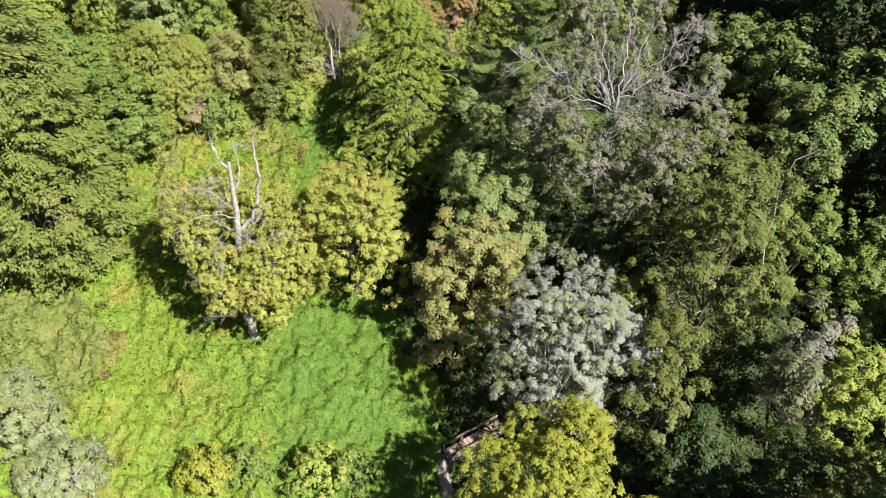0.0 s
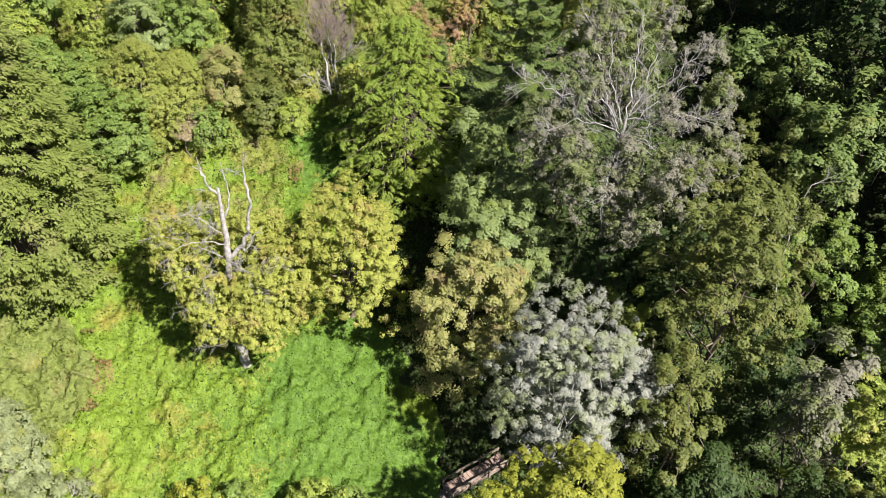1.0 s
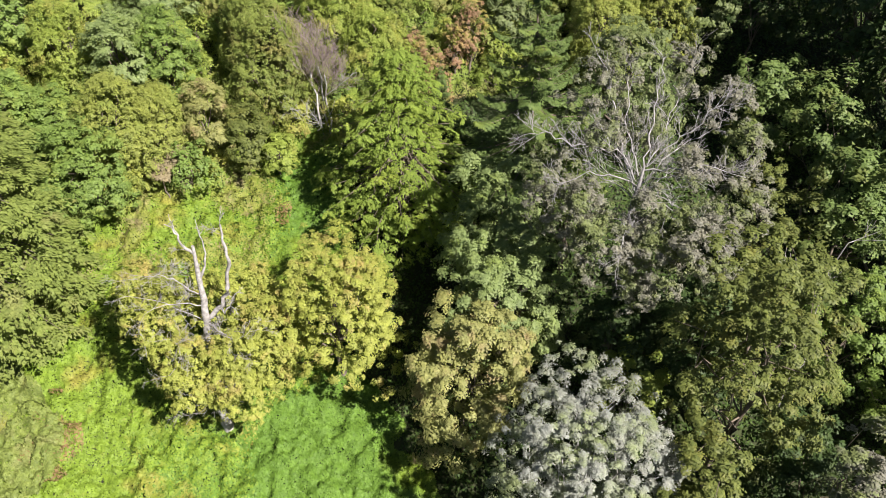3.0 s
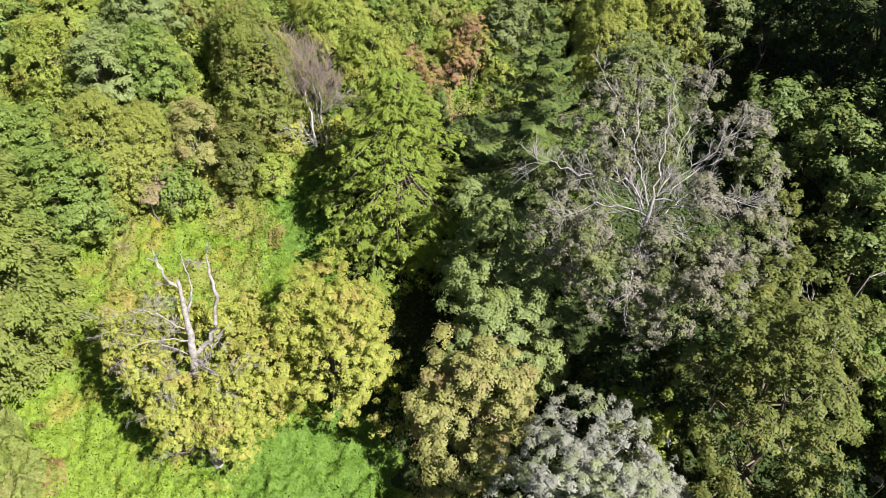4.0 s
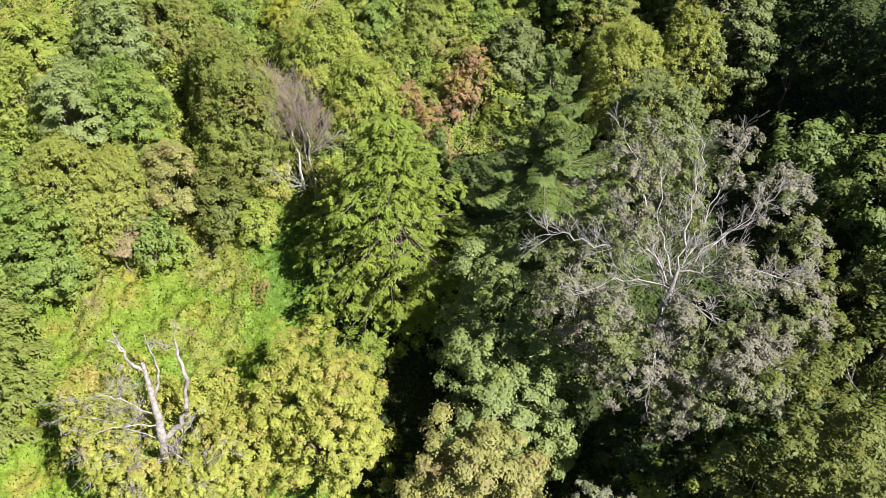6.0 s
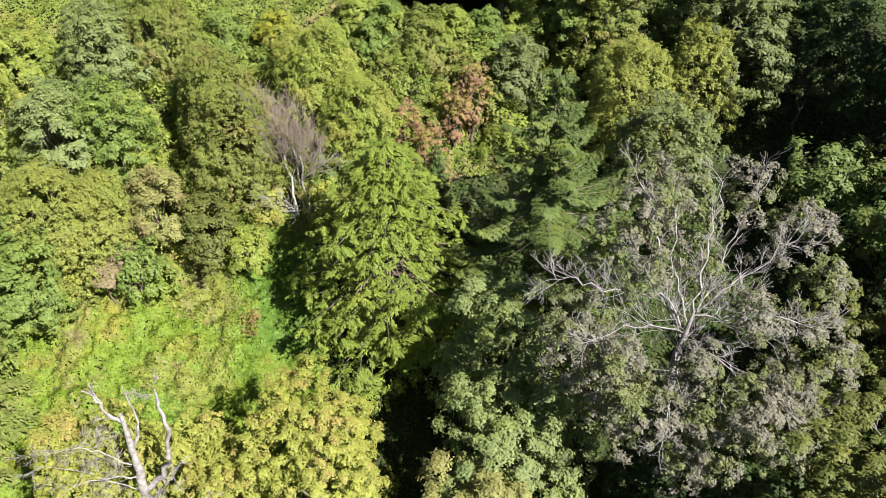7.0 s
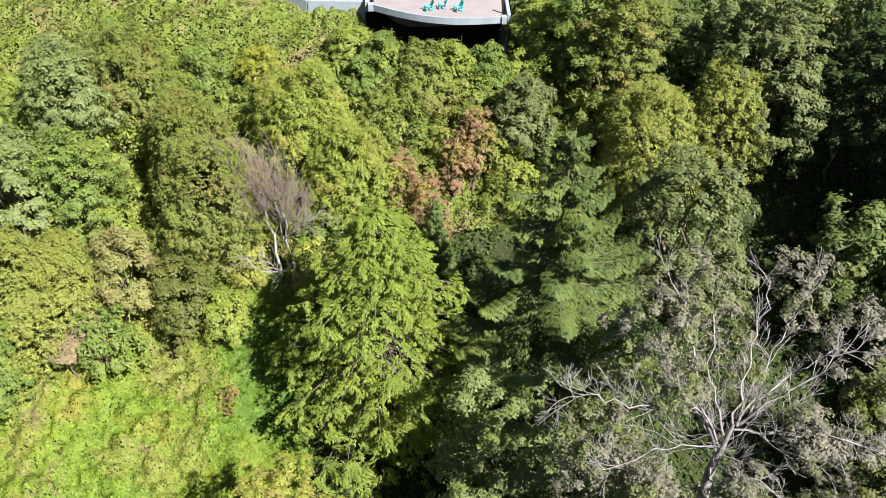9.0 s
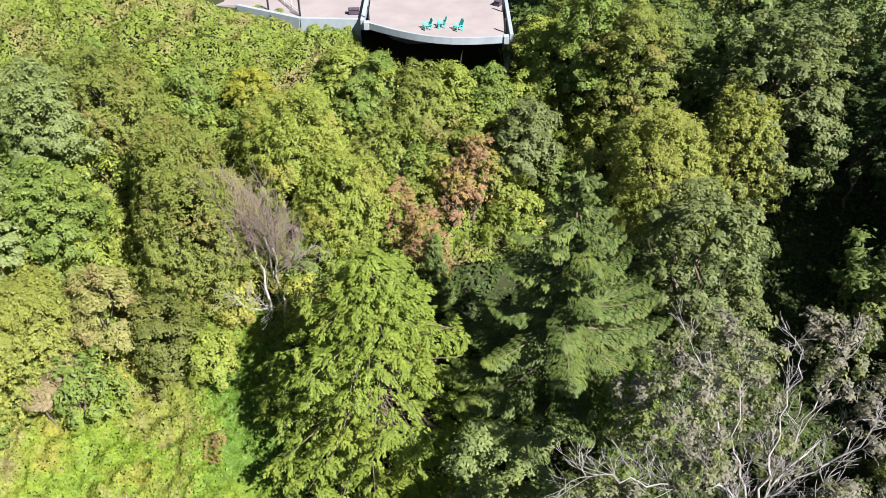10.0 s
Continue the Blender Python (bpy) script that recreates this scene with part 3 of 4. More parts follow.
    for cx, cy, low, top, r in [(-2.9, 0.6, 6.2, 10.2, 2.2), (-1.3, -0.9, 4.6, 8.4, 1.8), (1.3, -0.8, 3.4, 8.6, 1.9), (0.4, 1.4, 5.0, 10.4, 2.2), (-3.6, 1.6, 7.6, 11.2, 1.7), (2.8, 0.2, 3.2, 9.6, 2.1), (-1.4, 2.0, 8.0, 11.6, 1.6), (0.2, -1.0, 3.0, 6.4, 1.6), (3.2, 1.8, 3.6, 9.2, 2.1), (1.6, 2.6, 4.5, 9.8, 2.0), (-2.2, 1.6, 5.4, 9.0, 2.0), (1.8, -1.3, 2.2, 6.4, 1.7), (-1.0, -1.4, 3.2, 6.8, 1.6)]:
        p, n, _ = lobed_crown(rng, r, low, top, 0.18, 0.058, 0.7, 5, ragged=0.9, fill=0.78)
        P.append(p + np.array([cx, cy, 0]))
        N.append(n)
    child("crown", leaves("crown", rng, np.concatenate(P), np.concatenate(N), 0.056, LEAF["gold_green"]), e, "yellow-green leaves")


dead_topped_tree()


# The big half-dead tree: pale spreading limbs that show through withered leaves.
def half_dead_tree():
    rng = np.random.default_rng(33)
    e = thing("half_dead_tree", 9.4, 39.8, "large half-dead tree with pale bare limbs and withered grey leaves", "tree")
    child("trunk", tubes("trunk", [(np.array([(0.1, 0.2, -0.5), (0.2, 0.2, 4.0), (0.3, 0.1, 9.0), (0.15, 0, 12.5), (0.4, 0, 15.0)]), np.array([0.42, 0.33, 0.24, 0.17, 0.05]))], GREYWOOD, 9), e)

    def limb(pts, r0, n):
        pts = crooked(rng, pts, 0.09)
        out = [(pts, np.linspace(r0 * 0.36, 0.016, len(pts)))]
        for _ in range(n * 7 // 8):
            i = int(rng.integers(1, len(pts)))
            d = unit(pts[i] - pts[i - 1])
            at = pts[i - 1] + (pts[i] - pts[i - 1]) * rng.uniform(0.2, 1)
            grow(rng, at, d + rng.normal(size=3) * 0.6 + np.array([0, 0, 0.25]), rng.uniform(0.6, 1.6), 0.012, 2, out, 0.3, 3, 0.8)
        child("limb", tubes("limb", out, GREYWOOD, 3), e, "bare pale grey limb")

    limb([(0.1, 0, 13.6), (-0.6, 0.2, 15.2), (-1.0, 0.4, 16.4), (-1.4, 0.6, 18.0), (-1.9, 0.8, 19.4), (-2.3, 0.9, 20.2)], 0.15, 15)
    limb([(0.2, 0, 14.4), (-0.2, 0.4, 15.6), (-0.7, 0.7, 17.2), (-0.9, 1.0, 19.2)], 0.12, 13)
    limb([(0.4, 0, 14.8), (0.55, 0.5, 16.0), (0.62, 0.8, 17.2), (0.7, 1.2, 18.6), (0.8, 1.4, 19.9)], 0.13, 14)
    limb([(0.0, 0, 14.2), (-1.0, -0.2, 16.0), (-2.5, -0.4, 16.3), (-3.6, -0.5, 16.4), (-4.3, -0.6, 17.1), (-5.2, -0.7, 17.1)], 0.13, 22)
    limb([(0.2, 0, 13.8), (-1.4, -0.8, 15.0), (-2.6, -1.4, 15.4), (-4.2, -1.8, 15.0)], 0.12, 18)
    limb([(0.4, 0, 14.7), (1.6, -0.6, 15.1), (2.9, -1.0, 15.6), (4.8, -1.4, 15.2)], 0.14, 18)
    limb([(0.5, 0, 14.9), (1.7, 0.2, 16.2), (2.7, 0.3, 17.1), (3.8, 0.4, 18.6)], 0.14, 18)
    limb([(0.5, 0, 15.0), (1.0, 0.8, 16.0), (1.7, 1.4, 17.5), (2.4, 1.8, 19.2)], 0.12, 14)
    limb([(0.2, 0, 13.0), (1.2, -1.2, 13.6), (2.4, -2.4, 13.4), (3.6, -3.2, 13.0)], 0.13, 14)
    limb([(0.1, 0, 12.8), (-0.4, -1.4, 13.4), (-0.8, -2.6, 13.0), (-1.0, -3.6, 12.2)], 0.13, 16)
    limb([(0.2, 0, 13.4), (1.8, 1.4, 14.6), (3.6, 2.4, 15.2), (4.8, 3.0, 15.4)], 0.12, 12)
    limb([(0.2, 0, 13.6), (-0.8, 1.6, 15.0), (-1.8, 3.0, 16.2)], 0.12, 12)
    for k in range(6):
        a, z0, far = k * 2.4 + rng.uniform(-0.4, 0.4), rng.uniform(10.5, 14.5), rng.uniform(2.6, 5.0)
        o = np.array([math.cos(a), math.sin(a), 0])
        limb([np.array([0.2, 0.1, z0]), o * far * 0.4 + np.array([0, 0, z0 + 0.9]), o * far * 0.75 + np.array([0.3, 0, z0 + 1.2]), o * far + np.array([0, 0.2, z0 + rng.uniform(0.6, 2.2)])], 0.09, 8)
    P, N = [], []
    for cx, cy, cz, r in [(-4.2, -0.6, 14.6, 1.7), (-3.4, -0.8, 12.6, 1.8), (-1.6, -2.4, 11.8, 2.0), (0.9, -3.0, 11.4, 2.1), (3.4, -2.6, 11.8, 2.1), (5.2, -0.8, 13.2, 2.0), (5.4, 0.9, 15.2, 1.5),
                          (4.2, 1.5, 17.2, 1.5), (2.4, 2.4, 18.8, 1.3), (-2.2, 1.2, 18.8, 1.5), (-0.8, 1.8, 19.4, 1.4), (-3.0, 2.0, 16.5, 1.4), (0.4, 3.4, 16.0, 1.5), (2.2, -3.4, 13.6, 1.5), (-2.6, -2.2, 14.0, 1.4), (-1.6, 0.2, 16.6, 1.1), (2.6, -0.8, 15.2, 1.2), (0.2, -2.0, 14.0, 1.0), (1.0, 1.2, 15.4, 1.0), (0.3, -2.2, 12.4, 1.3), (0.2, -2.8, 9.8, 1.5)]:
        p, n, _ = lobed_crown(rng, r, cz - r, cz + r, 0.2, 0.055, 0.72, 6, ragged=0.95, fill=0.26 if cz > 15.5 else 0.42 if cz > 13 else 0.55)
        P.append(p + np.array([cx, cy, 0]))
        N.append(n)
    P, N = np.concatenate(P), np.concatenate(N)
    child("crown", leaves("crown", rng, P, N + rng.normal(size=P.shape) * 0.3, 0.058, LEAF["withered"]), e, "sparse withered leaves")


half_dead_tree()

broadleaf("silver_leaved_tree", 6.5, 30.3, 14.2, 4.9, "silver", "round tree with pale silvery green leaf clumps", 41, 0.3, 0.23, 0.05, 0.9, lobes=26, ragged=0.85, fill=0.4, gaps=0.35, cone=0.3, trunk=0.1, bark=GREYWOOD, aspect=0.5)
broadleaf("grey_green_tree", 3.3, 39.6, 13.4, 4.0, "grey_green", "tall tree with grey-green leaf clumps beside the gully", 42, 0.25, 0.36, 0.07, 1.0, lobes=18, ragged=0.65, fill=0.46, gaps=0.6)
broadleaf("grey_green_tree", 2.8, 43.2, 14.0, 3.3, "grey_green", "taller tree with grey-green leaf clumps in the gully", 52, 0.25, 0.36, 0.07, 1.0, lobes=16, ragged=0.65, fill=0.46, gaps=0.6)
broadleaf("tan_leaved_tree", 1.2, 36.4, 11.2, 3.9, "tan", "tree with leaves turning tan and olive", 43, 0.25, 0.38, 0.07, 1.0, lobes=14, ragged=0.7, fill=0.6, trunk=0.09)
broadleaf("yellowing_tree", -5.9, 39.8, 9.8, 4.3, "gold_green", "bushy tree with yellow-green leaves in the clearing", 44, 0.03, 0.24, 0.056, 0.75, lobes=15, ragged=0.9, fill=0.66)
padded_conifer("bright_cedar", -2.5, 49.6, 11.9, 5.8, "cedar", "bright green cedar with spreading fans of foliage", 45, size=0.0615, power=0.56, gap=1.1, space=1.35, sprays=15, spray=0.62, half=0.21, leafy=39, droop=0.25, dip=-0.1, spread=2.0, rough=0.45, inward=1.7)
fir("tall_fir", 5.5, 50.0, 16.2, 5.6, "fir", "tall green fir with layered drooping branches", 46, low=0.3, size=0.065, power=0.75, gap=0.95, wide=0.16, dense=700, droop=0.15, arms=10, curl=0.45, inner=0.06, ragged=0.5, lift=0.25)
padded_conifer("tall_hemlock", -27.4, 43.4, 21.5, 6.7, "hemlock", "very tall hemlock with olive feathery sprays", 47, low=0.02, size=0.096, power=0.58, gap=1.05, space=1.75, sprays=7, spray=1.4, half=0.6, leafy=66, droop=0.18, dip=-0.03, spread=0.95, rough=0.2, curl=0.32, aspect=0.6, inward=1.6)


def bare_birch():
    rng = np.random.default_rng(51)
    e = thing("bare_birch", -7.6, 55.6, "bare birch with white trunks and reddish twigs", "tree")
    e.scale = (1.15, 1.15, 1.3)
    for foot, top in [((0, 0, -0.3), (-0.1, 0, 3.5)), ((-0.5, 0, -0.3), (-0.9, 0.1, 3.6)), ((-0.2, 0.3, -0.3), (-0.5, 0.4, 3.8))]:
        pts = bend(rng, foot, top, 0.07, 0.04, 7, 0.08)
        child("trunk", tubes("trunk", [pts], BIRCH, 7), e)
        twigs = []
        for k in range(8):
            a = rng.uniform(0, 6.28)
            grow(rng, pts[0][int(rng.integers(4, 7))], (math.cos(a) * 0.6, math.sin(a) * 0.6, 1.0), rng.uniform(1.3, 2.4), 0.012, 3, twigs, 0.3, 4, 0.65)
        tagged(child("twig_spray", tubes("twig_spray", twigs, TWIG, 3), e, "fine reddish twigs"), kind="stuff")
    limb = []
    grow(rng, (-0.08, 0, 2.4), (1.1, 0, 0.9), 1.7, 0.02, 2, limb, 0.2, 4, 0.5)
    child("limb", tubes("limb", limb, GREYWOOD, 4), e)
    limb = []
    for _ in range(4):
        grow(rng, (-0.3, -0.4, 0.9), (rng.uniform(-1.3, 0.2), -0.4, rng.uniform(0.1, 0.7)), 1.9, 0.014, 2, limb, 0.1, 4, 0.7)
    child("limb", tubes("limb", limb, GREYWOOD, 4), e)


bare_birch()


def bare_snag(x, y, h, seed, label, name, bark, spread, count, thick=0.05):
    """A dead stem with a few crooked bare limbs near its top."""
    rng = np.random.default_rng(seed)
    e = thing(name, x, y, label, "dead tree")
    stem = bend(rng, (0, 0, -0.3), (0.2, 0, h), 0.006 * h, 0.03, 8, 0.08)
    child("trunk", tubes("trunk", [stem], bark, 6), e)
    for k in range(count):
        a = k * 2.1 + rng.uniform(0, 0.6)
        out = []
        grow(rng, stem[0][int(rng.integers(5, 8))], (math.cos(a), math.sin(a), 0.45), spread * rng.uniform(0.6, 1.1), thick, 2, out, 0.2, 3, 0.7)
        child("limb", tubes("limb", out, bark, 5), e)


bare_snag(19.3, 37.4, 13.2, 71, "thin dead tree with crooked pale limbs in the dark forest", "dead_tree", DEAD, 2.0, 3, 0.03)
bare_snag(-20.6, 26.6, 2.6, 72, "small dead shrub with bare pale twigs at the clearing's edge", "dead_shrub", DEAD, 1.6, 6, 0.025)

W = "wooded slope trees"
planted = [-1]


def wood(name, x, y, h, r, leaf, label, low):
    """A tree or shrub of the wooded slope, styled by its leaf and where it stands."""
    planted[0] += 1
    kw = dict(group=W, category="shrub" if "shrub" in name or "bush" in name else "tree", lobes=5 if r < 2.2 else 9, cone=0.55 if y > 50 else 0.4)
    size, lump, cover = 0.086, 0.28, 0.85
    if leaf == "forest" and x > 14:
        size, lump, cover = 0.155 if x > 26 or y < 21 else 0.115, 0.5, 1.0
        # South of y = 21 they stand unseen and closer-leaved, to cast shade.
        kw.update(ragged=0.98, fill=0.5 if y < 21 else 0.34, lobes=15, trunk=0.008 * h, gaps=0.5)
    elif leaf == "shade_green":
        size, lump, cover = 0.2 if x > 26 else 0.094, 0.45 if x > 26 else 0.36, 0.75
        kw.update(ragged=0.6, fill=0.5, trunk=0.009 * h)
    elif x > 9 and y < 47:
        size, lump, cover = 0.076, 0.3, 1.0
        kw.update(ragged=0.65, fill=0.36, lobes=int(8 + 0.8 * h), trunk=0.007 * h, gaps=0.9)
    elif y < 30 and -15 < x < -4:
        size, lump, cover = 0.092, 0.28, 0.75
        kw.update(ragged=0.98, fill=0.36, lobes=10, plume=0.6)
    elif leaf == "muted":
        lump, cover = 0.3, 0.95
        kw.update(ragged=0.8, fill=0.55, lobes=14)
    elif "russet" in name:
        size, lump = 0.07, 0.16
        kw.update(ragged=0.95, fill=0.55, aspect=0.45, lobes=7)
    elif y > 47:
        fine = "willow" in name or "brown_green" in name or "yellowing" in name or "olive_tree" in name
        size, lump, cover = (0.0585, 0.17, 0.5) if fine else (0.0715 if x > -26 else 0.092, 0.3, 0.66)
        kw.update(ragged=0.32 if fine else 0.5, fill=0.9 if fine else 0.66, aspect=0.55 if fine else 0.6, plume=0.3 if fine else 0.0, squash=1.15 if fine else 0.7, lobes=8 if r < 2.2 else 13)
    else:
        near = y < 27 and x > 0
        size, lump = (0.054, 0.2) if near else (0.0715, lump)
        kw.update(ragged=0.75, fill=0.6, cone=0.1 if near else 0.4, lobes=14)
    broadleaf(name, x, y, h, r * (1.22 if y > 50 else 1.1), leaf, label, 100 + planted[0], low, lump, size, cover, **kw)


wood("pale_shrub", -25.0, 30.5, 5.3, 2.8, "pale", "pale grey-green bushy tree at the clearing's edge", 0.1)
wood("grey_shrub", -21.8, 27.3, 3.0, 2.8, "pale", "withered grey-green shrub with dead twigs", 0.05)
wood("shaded_tree", 9.9, 38.0, 9.5, 3.6, "shade_green", "dark green tree, leaves darkened for the half-dead tree's shade", 0.2)
wood("shaded_tree", 13.1, 37.0, 11.0, 3.2, "shade_green", "dark green tree, leaves darkened for the slope's shade", 0.25)
wood("lime_sapling", 10.0, 35.6, 9.3, 1.8, "yellow_green", "slim tree with yellow-green leaf tips", 0.4)
wood("green_tree", 24.6, 35.4, 9.2, 2.6, "green", "green tree at the forest edge", 0.2)
wood("yellowing_tree", -25.1, 57.1, 7.0, 2.5, "yellow_green", "yellow-green tree on the upper slope", 0.1)
wood("grey_green_maple", -20.9, 55.6, 8.0, 2.5, "grey_green", "maple with grey-green leaves", 0.15)
wood("green_maple", -24.5, 50.9, 7.0, 2.8, "green", "green maple on the slope", 0.1)
wood("yellowing_tree", -20.4, 51.2, 7.6, 3.0, "olive_gold", "yellow-green tree on the slope", 0.1)
wood("yellowing_tree", -18.2, 52.4, 6.0, 2.4, "olive_gold", "small tree with yellow-green leaves", 0.1)
wood("yellow_maple", -15.1, 53.0, 6.3, 1.9, "tan", "maple with pale yellowing leaves", 0.1)
wood("green_maple", -18.4, 56.8, 7.2, 2.4, "green", "green maple on the upper slope", 0.1)
wood("brown_green_tree", -11.6, 56.2, 8.0, 3.2, "olive", "tree with dull olive and brown leaves", 0.1)
wood("shaded_tree", -12.7, 52.8, 5.0, 1.9, "dull_olive", "small dark green tree on the slope", 0.08)
wood("yellow_shrub", -10.7, 52.6, 3.0, 1.3, "yellow_green", "low yellow-green shrub on the slope", 0.05)
wood("green_shrub", -24.3, 47.0, 5.0, 2.6, "green", "spreading green shrub on the slope", 0.08)
wood("brown_shrub", -17.7, 49.9, 3.2, 0.75, "brown", "small shrub with brown withered leaves", 0.5)
wood("brown_shrub", -17.0, 50.9, 3.2, 0.7, "brown", "small shrub with brown withered leaves", 0.5)
wood("green_maple", -19.9, 62.0, 7.0, 2.5, "grey_green", "green maple below the terrace", 0.1)
wood("willow", -17.2, 64.0, 5.2, 3.2, "olive", "spreading willow with dull green leaves", 0.08)
wood("willow", -13.1, 59.6, 7.2, 2.5, "olive", "willow with grey-olive leaves", 0.1)
wood("brown_green_tree", -10.2, 57.6, 6.8, 1.9, "tan", "tree with brownish olive leaves", 0.1)
wood("yellow_shrub", -10.5, 66.8, 3.0, 1.4, "yellow", "bright yellow shrub below the terrace", 0.05)
wood("olive_shrub", -0.7, 66.2, 3.0, 2.3, "olive", "olive shrub below the deck", 0.05)
wood("olive_shrub", -4.2, 66.4, 2.6, 1.8, "green", "green shrub below the deck", 0.05)
wood("russet_shrub", -1.9, 58.8, 4.9, 1.0, "red", "ragged shrub with russet autumn leaves", 0.08)
wood("russet_shrub", -0.5, 58.0, 4.2, 1.25, "red", "ragged shrub with russet autumn leaves", 0.08)
wood("russet_shrub", 2.1, 60.7, 5.6, 1.25, "red", "tall ragged shrub with russet autumn leaves", 0.1)
wood("russet_shrub", 1.0, 60.2, 4.6, 0.9, "red", "small ragged shrub with russet autumn leaves", 0.1)
wood("grey_green_shrub", 4.8, 62.6, 5.4, 2.0, "muted", "grey-green shrub below the deck", 0.08)
wood("yellow_shrub", 6.0, 69.4, 3.8, 1.9, "yellow_green", "yellow-green shrub beside the deck", 0.05)
wood("green_tree", 8.4, 66.6, 8.2, 2.4, "green", "green tree beside the deck", 0.08)
wood("olive_tree", 11.3, 59.5, 8.2, 2.9, "olive_gold", "rounded tree with olive-yellow leaves", 0.1)
wood("olive_tree", 15.3, 60.6, 8.2, 2.5, "olive_gold", "rounded tree with olive-yellow leaves", 0.1)
wood("grey_green_tree", 12.2, 54.0, 9.8, 3.3, "muted", "dense grey-green tree beside the fir", 0.12)
wood("forest_tree", 14.2, 65.6, 6.0, 1.8, "forest", "small dark forest tree", 0.1)
# Forest carried on past the right edge, mostly unseen, to shade the slope.
wood("forest_tree", 32.0, 33.0, 13.0, 4.6, "shade_green", "tall dark green tree in the forest beyond, placed to shade the slope", 0.12)
wood("forest_tree", 33.0, 27.0, 21.0, 4.6, "shade_green", "tall dark green tree in the forest beyond, placed to shade the slope", 0.12)
wood("forest_tree", 32.0, 39.0, 17.0, 4.6, "shade_green", "tall dark green tree in the forest beyond, placed to shade the slope", 0.12)
wood("forest_tree", 31.0, 45.5, 17.0, 4.6, "shade_green", "tall dark green tree in the forest beyond, placed to shade the slope", 0.12)
wood("forest_tree", 29.5, 51.0, 20.0, 4.6, "shade_green", "tall dark green tree in the forest beyond, placed to shade the slope", 0.12)
wood("forest_tree", 28.0, 57.0, 20.0, 4.6, "shade_green", "tall dark green tree in the forest beyond, placed to shade the slope", 0.12)
wood("lime_sapling", 7.7, 46.4, 10.8, 1.4, "green", "slim light green tree beside the fir", 0.3)
wood("olive_tree", 13.6, 32.0, 21.2, 3.7, "dull_olive", "very tall tree with olive and tan leaves", 0.28)
wood("olive_tree", 16.4, 35.4, 16.5, 3.2, "dull_olive", "tall tree with olive leaves and bare twigs", 0.3)
wood("green_tree", 11.4, 27.8, 14.0, 2.2, "dull_olive", "slim tall olive-green tree beside the silvery tree", 0.2)
wood("grey_tree", 17.8, 27.2, 16.2, 1.9, "withered", "withered grey twiggy tree in the hollow", 0.35)
wood("shaded_tree", 18.0, 25.2, 8.0, 1.9, "shade_green", "dark green tree, leaves darkened for the hollow's deep shade", 0.2)
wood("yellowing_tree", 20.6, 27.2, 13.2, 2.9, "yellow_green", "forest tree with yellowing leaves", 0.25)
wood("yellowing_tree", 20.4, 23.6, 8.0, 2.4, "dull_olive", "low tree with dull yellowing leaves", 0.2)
wood("shaded_tree", 13.4, 27.0, 7.0, 3.0, "shade_green", "dark green tree in the hollow, leaves darkened for shade", 0.15)
wood("shaded_tree", 13.0, 24.0, 3.0, 2.2, "shade_green", "low shrub in the hollow, leaves darkened for shade", 0.05)
wood("shaded_tree", 17.5, 31.5, 10.0, 2.8, "shade_green", "dark green tree, leaves darkened for the tall trees' shade", 0.2)
wood("green_tree", 22.6, 39.2, 9.2, 3.6, "green", "bushy bright green tree on the slope", 0.1)
wood("olive_tree", 16.0, 40.0, 9.6, 2.6, "dull_olive", "olive-leaved tree on the slope", 0.2)
wood("green_maple", 19.2, 43.8, 11.4, 2.6, "dull_olive", "tall dull green maple on the slope", 0.12)
wood("forest_tree", 23.0, 42.6, 14.0, 3.0, "forest", "green tree in the dark forest", 0.15)
wood("forest_tree", 23.2, 49.6, 10.2, 3.2, "forest", "tall dark green forest tree", 0.25)
wood("forest_tree", 26.5, 45.5, 13.0, 3.2, "forest", "tall dark green forest tree", 0.3)
wood("forest_tree", 27.6, 38.4, 9.0, 3.0, "forest", "tall green tree at the forest edge", 0.12)
wood("forest_tree", 21.4, 53.6, 8.0, 2.8, "forest", "dark forest tree on the slope", 0.2)
# This corner's shade is put into the leaf colour.
wood("forest_tree", 22.2, 61.0, 9.0, 3.2, "shade_green", "dark forest tree on the slope", 0.2)
wood("grey_green_tree", 17.4, 62.4, 10.2, 3.6, "muted", "tall grey-green tree on the upper slope", 0.12)
wood("green_tree", 10.6, 65.0, 8.8, 2.9, "olive", "dull green tree beyond the fir", 0.08)
wood("green_tree", 12.4, 68.2, 6.4, 3.0, "fir", "green tree behind the slope's edge", 0.08)
wood("green_tree", 8.6, 71.2, 5.0, 2.6, "yellow_green", "yellow-green tree behind the deck's corner", 0.08)
wood("forest_tree", 17.2, 70.2, 8.0, 3.2, "forest", "dark tree behind the slope's edge", 0.1)
wood("forest_tree", 22.0, 68.0, 9.0, 3.4, "forest", "dark tree behind the slope's edge", 0.1)
wood("forest_tree", 14.0, 76.0, 6.0, 3.2, "forest", "green tree behind the slope's edge", 0.08)
wood("forest_tree", 20.0, 77.0, 8.0, 3.6, "forest", "dark tree behind the slope's edge", 0.1)
wood("forest_tree", 8.6, 78.0, 4.5, 2.8, "forest", "green tree beside the deck", 0.08)
wood("yellowing_tree", -7.3, 61.4, 6.8, 3.2, "yellow_green", "large yellow-green tree below the terrace", 0.06)
wood("yellowing_tree", -4.6, 58.8, 6.2, 2.8, "yellow_green", "yellow-green tree on the upper slope", 0.06)
wood("green_shrub", -21.4, 48.6, 7.0, 3.0, "green", "spreading green tree on the slope", 0.06)
wood("yellow_shrub", -13.7, 27.7, 2.6, 1.9, "yellow", "low maple sapling with yellow leaves", 0.05)
wood("green_shrub", -11.5, 28.3, 1.9, 1.5, "green", "low green maple sapling", 0.05)
